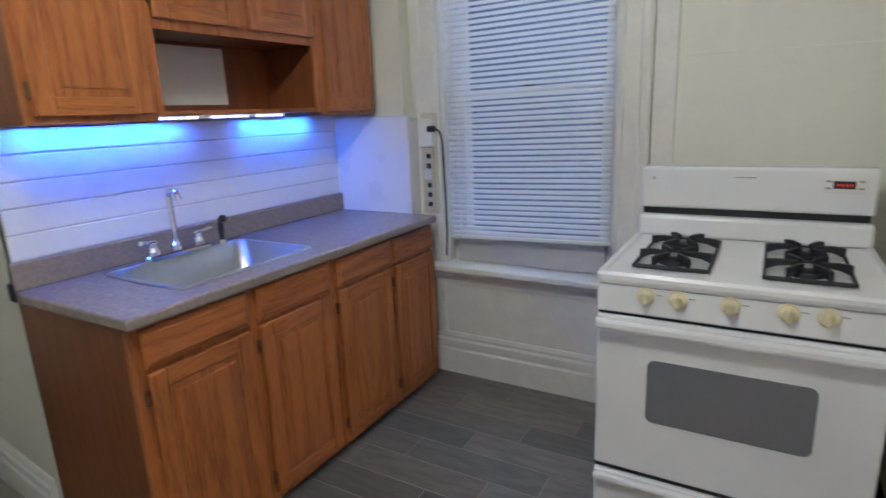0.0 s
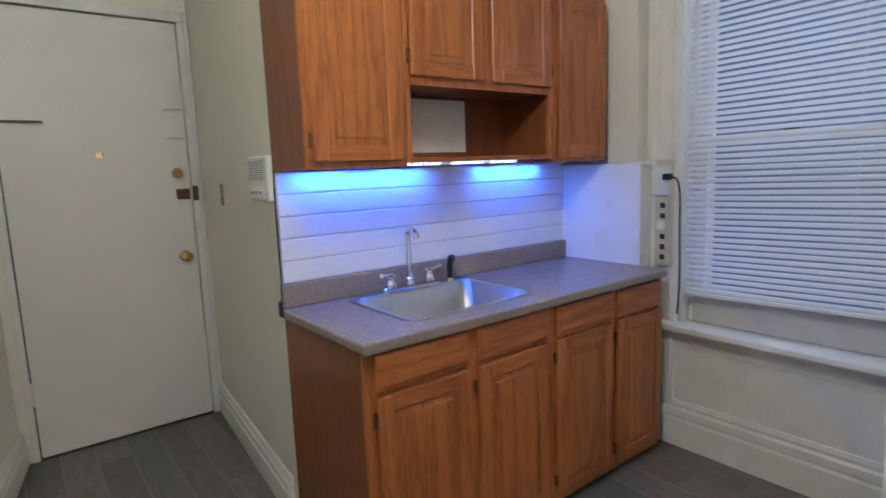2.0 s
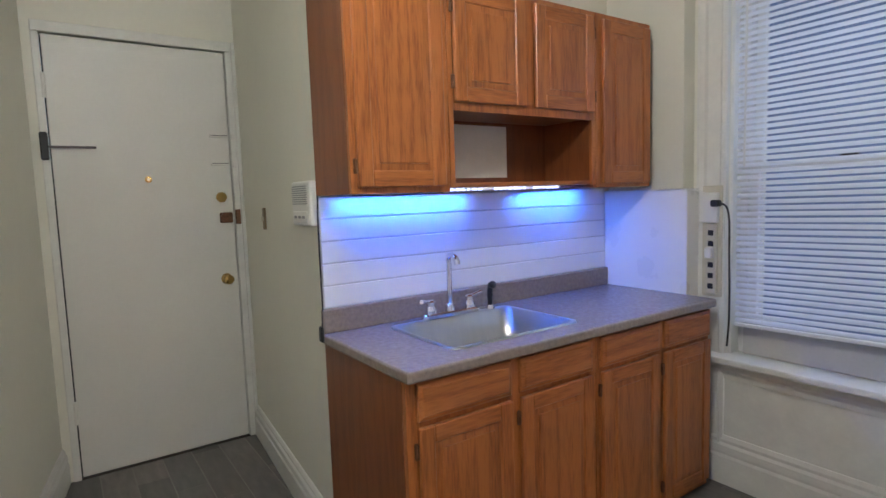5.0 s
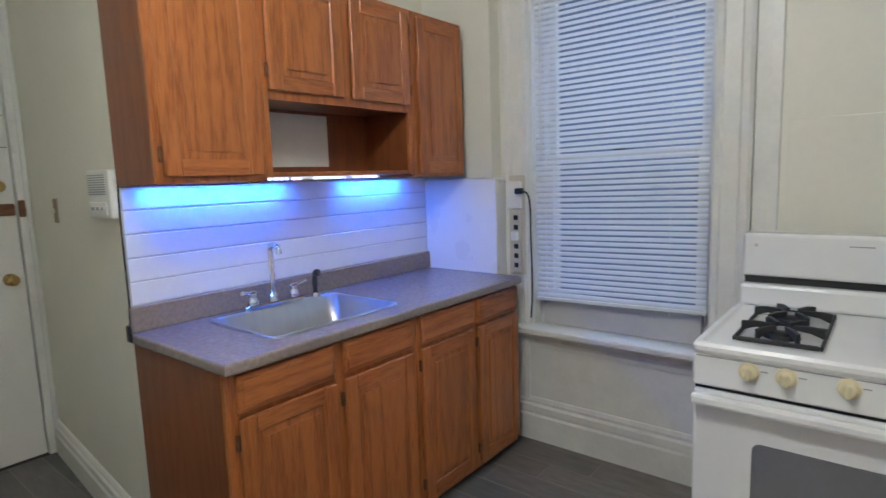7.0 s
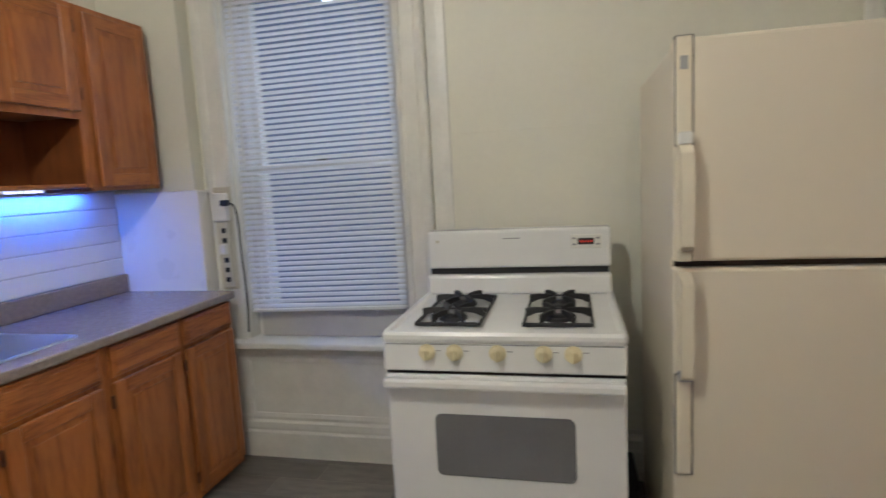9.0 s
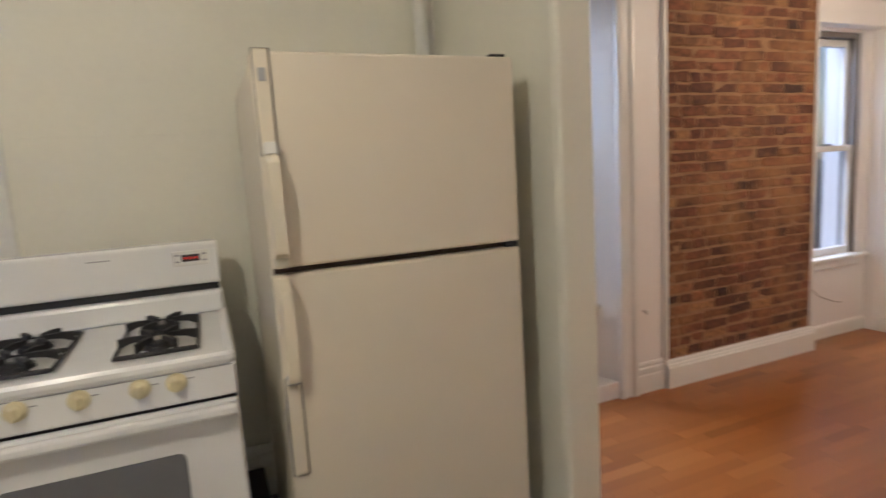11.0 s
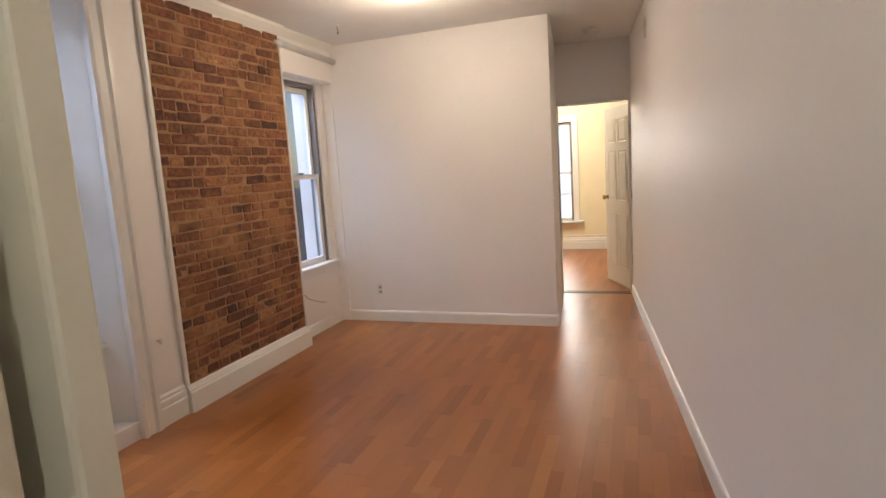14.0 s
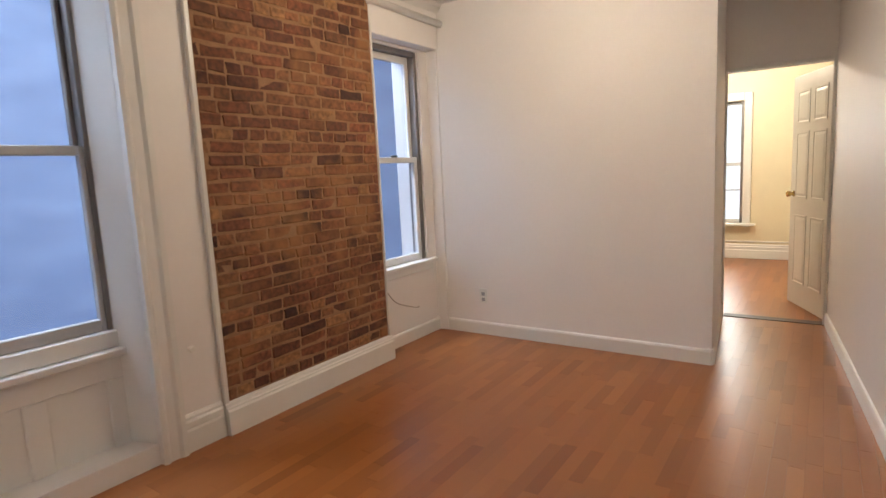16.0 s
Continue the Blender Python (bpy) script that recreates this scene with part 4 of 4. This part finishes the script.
for gx in (1.820, 2.180):
    part("burner_well", loft([[(x, y, z) for x, y in rrect(gx, 1.205, a, b, .02)] for a, b, z in ((.118, .215, .9055), (.112, .209, .9075), (.105, .202, .9065))]), mat("well_enamel", (.6, .6, .58), .3, var=.06), sv)
    gr = part("grate", boxes((gx - .112, .992, .908, gx - .104, 1.418, .922), (gx + .104, .992, .908, gx + .112, 1.418, .922), (gx - .104, .992, .908, gx + .104, 1.000, .922), (gx - .104, 1.410, .908, gx + .104, 1.418, .922), (gx - .104, 1.201, .908, gx + .104, 1.209, .922), bev=.003), IRON, sv, "black cast iron burner grate")
    for by in (1.10, 1.31):
        bu = part("burner", tube([(gx, by, .906), (gx, by, .918), (gx, by, .919), (gx, by, .928), (gx, by, .930)], [.050, .046, .040, .038, .030], 24), IRON, sv, "round black gas burner")
        part("cap", disc((gx, by, .930), (0, 0, 1), .026, .004, 20), BURNER, bu)
        for k in range(6):
            a = math.pi / 3 * k
            c, s = math.cos(a), math.sin(a)
            r1 = .108 if abs(c) > .9 else .104
            w = .0055
            b = bmesh.new()
            q = []
            for r, z0, z1 in ((.030, .934, .946), (.075, .928, .948), (r1, .914, .944)):
                q.append([b.verts.new((gx + r * c - w * s * o, by + r * s + w * c * o, z)) for o, z in ((-1, z0), (1, z0), (1, z1), (-1, z1))])
            for u, v in zip(q, q[1:]):
                for i in range(4):
                    b.faces.new((u[i], u[(i + 1) % 4], v[(i + 1) % 4], v[i]))
            b.faces.new(q[0][::-1])
            b.faces.new(q[-1])
            part("finger", b, IRON, gr)

sv.location, sv.scale = (2.031, 1.262, 0), (1, 1, 1.011)

# ---- refrigerator ----
rf = thing("refrigerator", (2.92, 1.28, 0), "cream top-freezer refrigerator with long side handles", "refrigerator")
F0, F1, FY = 2.536, 3.350, .862
part("body", boxes((F0 + .004, FY + .072, .03, F1 - .004, 1.64, 1.725), bev=.008, seg=2), CREAM, rf)
part("kick_grille", boxes((F0 + .02, FY + .03, 0, F1 - .02, FY + .10, .085)), BLACK, rf)
part("gasket", boxes((F0 + .012, FY + .056, .10, F1 - .012, FY + .074, 1.72)), mat("gasket_brown", (.10, .07, .05), .7), rf)
fd = part("freezer_door", boxes((F0, FY, 1.138, F1, FY + .056, 1.738), bev=.010, seg=3), CREAM, rf)
ld = part("fridge_door", boxes((F0, FY, .095, F1, FY + .056, 1.118), bev=.010, seg=3), CREAM, rf)
part("trim", boxes((F0 + .006, FY - .010, 1.455, F0 + .048, FY + .02, 1.742), bev=.004), CREAM2, fd)
part("trim_edge", boxes((F0 + .004, FY - .004, 1.455, F0 + .052, FY + .02, 1.744), bev=.002), GAP, fd)
part("handle_cap", boxes((F0 + .010, FY - .034, 1.458, F0 + .046, FY + .0, 1.492), bev=.004), PLASTW, fd)
part("badge", boxes((F0 + .016, FY - .0125, 1.655, F0 + .036, FY - .009, 1.69), bev=.001), INK, fd)
def handle(parent, z0, z1, lab):
    pts = [(F0 + .028, FY + .0, z1), (F0 + .028, FY - .040, z1 - .02), (F0 + .028, FY - .05, z1 - .06), (F0 + .028, FY - .05, z0 + .05), (F0 + .028, FY - .040, z0 + .015), (F0 + .028, FY, z0)]
    bm = bmesh.new()
    rings = []
    line = bend(pts, 4)
    for p in line:
        rings.append([bm.verts.new((p.x + a, p.y + b, p.z)) for a, b in ((-.016, -.008), (.016, -.008), (.016, .010), (-.016, .010))])
    for u, v in zip(rings, rings[1:]):
        for i in range(4):
            bm.faces.new((u[i], u[(i + 1) % 4], v[(i + 1) % 4], v[i]))
    bm.faces.new(rings[0][::-1])
    bm.faces.new(rings[-1])
    return part("handle", bm, CREAM2, parent, lab)


handle(fd, 1.165, 1.465, "cream freezer handle")
handle(ld, .80, 1.108, "cream refrigerator handle")
part("trim", boxes((F0 + .006, FY - .012, .515, F0 + .048, FY + .01, .815), bev=.004), CREAM2, ld)
part("trim_edge", boxes((F0 + .003, FY - .004, .511, F0 + .052, FY + .01, .815), bev=.002), GAP, ld)
part("trim_inlay", boxes((F0 + .014, FY - .0145, .525, F0 + .040, FY - .0115, .80), bev=.001), CREAM, ld)
part("handle_clip", boxes((F0 + .010, FY - .03, .800, F0 + .046, FY + .0, .825), bev=.003), INK, ld)
part("handle_clip", boxes((F0 + .010, FY - .03, 1.142, F0 + .046, FY + .0, 1.172), bev=.003), PLASTB, fd)
part("hinge_cap", boxes((F1 - .075, FY + .012, 1.7385, F1 - .02, FY + .07, 1.748), bev=.003), BLACK, rf)
part("mid_hinge", boxes((F1 - .05, FY + .012, 1.1185, F1 - .002, FY + .04, 1.1375), bev=.002), BLACK, rf)
rf.scale = (1, 1, 1.002)
rp = struct("riser_pipe", tube([(3.375, 1.70, 0), (3.375, 1.70, HK)], .030, 16), TRIMK, "cream painted riser pipe in the corner", "pipe", True)
sb = thing("supply_box", (2.45, 1.5, 0), "dark supply hose box between stove and refrigerator", "box")
part("box", boxes((2.41, 1.35, 0, 2.49, 1.62, .16), bev=.006), BLACK, sb)
part("lid", boxes((2.405, 1.345, .16, 2.495, 1.625, .185), bev=.005), GAP, sb)

# ---- living room fixtures ----
cl = thing("ceiling_lamp", (5.75, .48, H), "round frosted glass flush ceiling lamp, lit", "ceiling lamp")
part("plate", tube([(5.75, .48, H), (5.75, .48, H - .02)], .16, 32), TRIM, cl)
part("shade", tube([(5.75, .48, H - .02), (5.75, .48, H - .05), (5.75, .48, H - .075), (5.75, .48, H - .085)], [.15, .145, .11, .05], 32), LAMPM, cl, "glowing frosted shade", True)
ck = thing("ceiling_lamp", (1.52, -.48, HK), "round white flush kitchen ceiling lamp, lit", "ceiling lamp")
part("plate", tube([(1.52, -.48, HK), (1.52, -.48, HK - .02)], .16, 32), TRIM, ck)
part("shade", tube([(1.52, -.48, HK - .02), (1.52, -.48, HK - .05), (1.52, -.48, HK - .08), (1.52, -.48, HK - .09)], [.15, .145, .11, .05], 32), LAMPM, ck, "", True)
# added fixture, out of view, for the bedroom fill bulb
cb = thing("ceiling_lamp", (9.9, .3, H), "unseen round ceiling lamp added to light the bedroom", "ceiling lamp")
part("plate", tube([(9.9, .3, H), (9.9, .3, H - .02)], .16, 32), TRIM, cb)
part("shade", tube([(9.9, .3, H - .02), (9.9, .3, H - .05), (9.9, .3, H - .08), (9.9, .3, H - .09)], [.15, .145, .11, .05], 32), LAMPM, cb, "", True)
hk = thing("ceiling_hook", (6.35, 1.32, H), "small brass ceiling hook", "hook")
part("rose", tube([(6.35, 1.32, H), (6.35, 1.32, H - .008)], [.02, .014], 16), TRIM, hk)
part("hook", tube(bend([(6.35, 1.32, H - .006), (6.35, 1.32, H - .04), (6.362, 1.32, H - .055), (6.352, 1.32, H - .068), (6.34, 1.32, H - .058)]), .003, 8), BRASS, hk)
sm = thing("smoke_detector", (7.72, -.478, H), "round white smoke detector on the passage ceiling", "smoke detector")
part("base", tube([(7.72, -.478, H), (7.72, -.478, H - .012)], .068, 28), PLASTW, sm)
part("cover", tube([(7.72, -.478, H - .012), (7.72, -.478, H - .034), (7.72, -.478, H - .042)], [.062, .056, .03], 28), PLASTW, sm)
ch = thing("door_chime", (6.9, -.94, 2.30), "small grey wall chime box", "chime")
part("box", boxes((6.86, -.965, 2.24, 6.94, -.915, 2.38), bev=.006), PLASTB, ch)
part("grille", boxes((6.872, -.916, 2.26, 6.928, -.912, 2.36), bev=.001), INK, ch)
ou = thing("wall_outlet", (6.95, 1.42, .31), "white double wall outlet", "outlet")
part("plate", boxes((6.944, 1.385, .25, 6.95, 1.455, .365), bev=.003), PLASTW, ou)
for z in (.278, .322):
    part("socket", boxes((6.942, 1.405, z - .014, 6.9445, 1.435, z + .014), bev=.002), INK, ou)
lw = thing("loose_wire", (6.5, 1.83, .4), "thin loose wire hanging on the wall below the window", "wire")
part("cable", tube(bend([(6.28, 1.848, .50), (6.30, 1.833, .42), (6.38, 1.832, .34), (6.50, 1.832, .29), (6.62, 1.833, .25), (6.66, 1.834, .25)]), .0028, 6), mat("wire_tan", (.30, .22, .16), .5), lw)
vk = thing("valve_knob", (4.70, 1.74, .50), "small painted valve knob on the wall", "knob")
part("stem", tube([(4.70, 1.75, .50), (4.70, 1.725, .50)], .008, 10), TRIM, vk)
part("knob", tube([(4.70, 1.727, .50), (4.70, 1.722, .50), (4.70, 1.712, .50)], [.012, .018, .012], 14), TRIM, vk)

# bedroom door, standing open
bd = thing("door_2", (8.28, -.795, 0), "white six-panel bedroom door standing open", "door", kind="structure")
L = .715
part("leaf", boxes((8.28, -.83, .012, 8.28 + L, -.795, 1.915), bev=.003), DOORP, bd)
for z0, z1 in ((.20, .78), (.92, 1.46), (1.53, 1.79)):
    for a, b in ((.10, .32), (.395, .615)):
        lo = [[(8.28 + (a + b) / 2 + sx * ((b - a) / 2 - i), -.795 + o, (z0 + z1) / 2 + sz * ((z1 - z0) / 2 - i)) for sx, sz in ((1, 1), (-1, 1), (-1, -1), (1, -1))] for i, o in ((0, -.001), (0, .006), (.012, .006), (.018, .0015), (.04, .006))]
        part("panel", loft(lo), DOORP, bd)
part("door_knob", tube([(8.93, -.795, .95), (8.93, -.775, .95), (8.93, -.765, .95), (8.93, -.745, .95), (8.93, -.735, .95)], [.026, .012, .022, .026, .014], 16), BRASS, bd, "brass knob", True)
for z in (.35, 1.0, 1.65):
    part("hinge", boxes((8.272, -.80, z - .045, 8.282, -.788, z + .045), bev=.002), BLACK, bd)
bd.rotation_euler = (0, 0, radians(23))
part("frame", boxes((8.195, -.797, 0, 8.209, -.775, 1.955), (8.195, -.105, 0, 8.209, -.08, 1.955), (8.195, -.775, 1.925, 8.209, -.105, 1.955), bev=.004), TRIM, thing("door_frame_2", (8.20, -.43, 0), "white painted bedroom door frame", "door frame", kind="structure"))


# ---- tiles, bricks and planks ----
def piece_mesh(name, sx, sy, sz, bev, material):
    bm = boxes((-sx / 2, -sy / 2, -sz / 2, sx / 2, sy / 2, sz / 2), bev=bev)
    if name == "brick":
        wob = random.Random(int(sx * 1000) + int(sz * 1e5))
        for v in bm.verts:
            v.co += Vector((wob.uniform(-.006, .006), wob.uniform(-.002, .002), wob.uniform(-.005, .005)))
    me = bpy.data.meshes.new(name)
    bm.to_mesh(me)
    bm.free()
    me.materials.append(material)
    return me


cache = {}
def piece(name, parent, c, size, bev, material, turn=(0, 0, 0)):
    key = (name, *(round(s, 3) for s in size))
    if key not in cache:
        cache[key] = piece_mesh(name, *[round(s, 3) for s in size], bev, material)
    ob = new(name, cache[key])
    ob.parent = parent
    ob.location = c
    ob.rotation_euler = turn
    return ob


# wall tiles, long planks in rows
z = 1.008
while z < 1.425:
    h = min(.0845, 1.43 - z) - .0045
    piece("tile", wtile, (.0095, .812, z + h / 2), (.007, 1.612, h), .002, TILEW)
    z += .0845

# bricks of the chimney breast
brk = thing("brick_wall", (5.465, WY, 0), "exposed old red and orange brick chimney breast", "brick wall", kind="structure")
part("mortar_bed", boxes((4.87, 1.7335, .17, 6.150, WY + .002, H - .085)), MORTAR, brk)
part("plaster_edge", boxes((4.842, 1.722, .165, 4.872, WY, H - .085), bev=.006), TRIM, brk, "rough painted plaster edge")
part("plaster_edge", boxes((6.150, 1.722, .165, 6.167, 1.85, H - .085), bev=.006), TRIM, brk)
part("baseboard", sweep(BASE_TALL, (4.845, WY, 0), (6.175, WY, 0), (0, -1)), TRIM, brk, "tall moulded white baseboard under the bricks")
rng = random.Random(4)
z, row = .178, 0
while z < H - .10:
    x = 4.874 - rng.uniform(0, .19)
    while x < 6.148:
        w = rng.choice((.20, .20, .205, .195, .10)) if row % 5 else rng.choice((.10, .10, .105))
        a, b = max(x, 4.874), min(x + w, 6.149)
        if b - a > .025:
            piece("brick", brk, (round((a + b) / 2 - 5.465, 4), -.003 - .004 * rng.random(), z + .0275 + rng.uniform(-.003, .003)), (round((b - a - .006) / .005) * .005, .03, rng.choice((.057, .060, .054, .061))), .006, BRICKM, (rng.uniform(-.03, .03), rng.uniform(-.03, .03), rng.uniform(-.02, .02)))
        x += w + .001
    z += .0655
    row += 1

# kitchen floor tiles
rng = random.Random(7)
y, row = -1.32, 0
while y < 1.74:
    x = -1.56 + (0, .2, .4)[row % 3] - .6
    while x < 3.545:
        a, b = max(x, -1.42), min(x + .597, 3.545)
        if b - a > .03:
            piece("floor_tile", floor_k, ((a + b) / 2, y + .075, -.004), (round(b - a, 2) - .004, .145, .008), .0012, TILEF, (0, 0, rng.choice((0, math.pi))))
        x += .6
    y += .15
    row += 1

# living room laminate strips
rng = random.Random(9)
far = []
y, count = -1.28, 0
while y < 1.97:
    x = 3.585 - rng.uniform(0, .4)
    while x < 11.2:
        w = rng.choice((.28, .36, .44, .52))
        a, b = max(x, 3.585), min(x + w, 11.2)
        if b - a > .02:
            if 3.58 < a and b < 6.6 and -.55 < y < 1.7 and count < 300:
                piece("floor_strip", floor_l, ((a + b) / 2, y + .031, -.002), (round(b - a - .001, 3), .0617, .006), .0, PLANK)
                count += 1
            else:
                far.append((a + .0004, y + .0004, -.005, b - .0004, y + .0617, .001))
        x += w
    y += .062
bm = bmesh.new()
verts, faces = [], []
for x0, y0, z0, x1, y1, z1 in far:
    k = len(verts)
    verts += [(x0, y0, z0), (x1, y0, z0), (x1, y1, z0), (x0, y1, z0), (x0, y0, z1), (x1, y0, z1), (x1, y1, z1), (x0, y1, z1)]
    faces += [[k + i for i in f] for f in ((0, 1, 5, 4), (1, 2, 6, 5), (2, 3, 7, 6), (3, 0, 4, 7), (4, 5, 6, 7))]
me = bpy.data.meshes.new("floor_strips")
me.from_pydata(verts, [], faces)
me.materials.append(PLANKS)
fs = new("floor_strips", me)
fs.parent = floor_l
tagged(fs, "orange-brown oak laminate strips", kind="stuff")
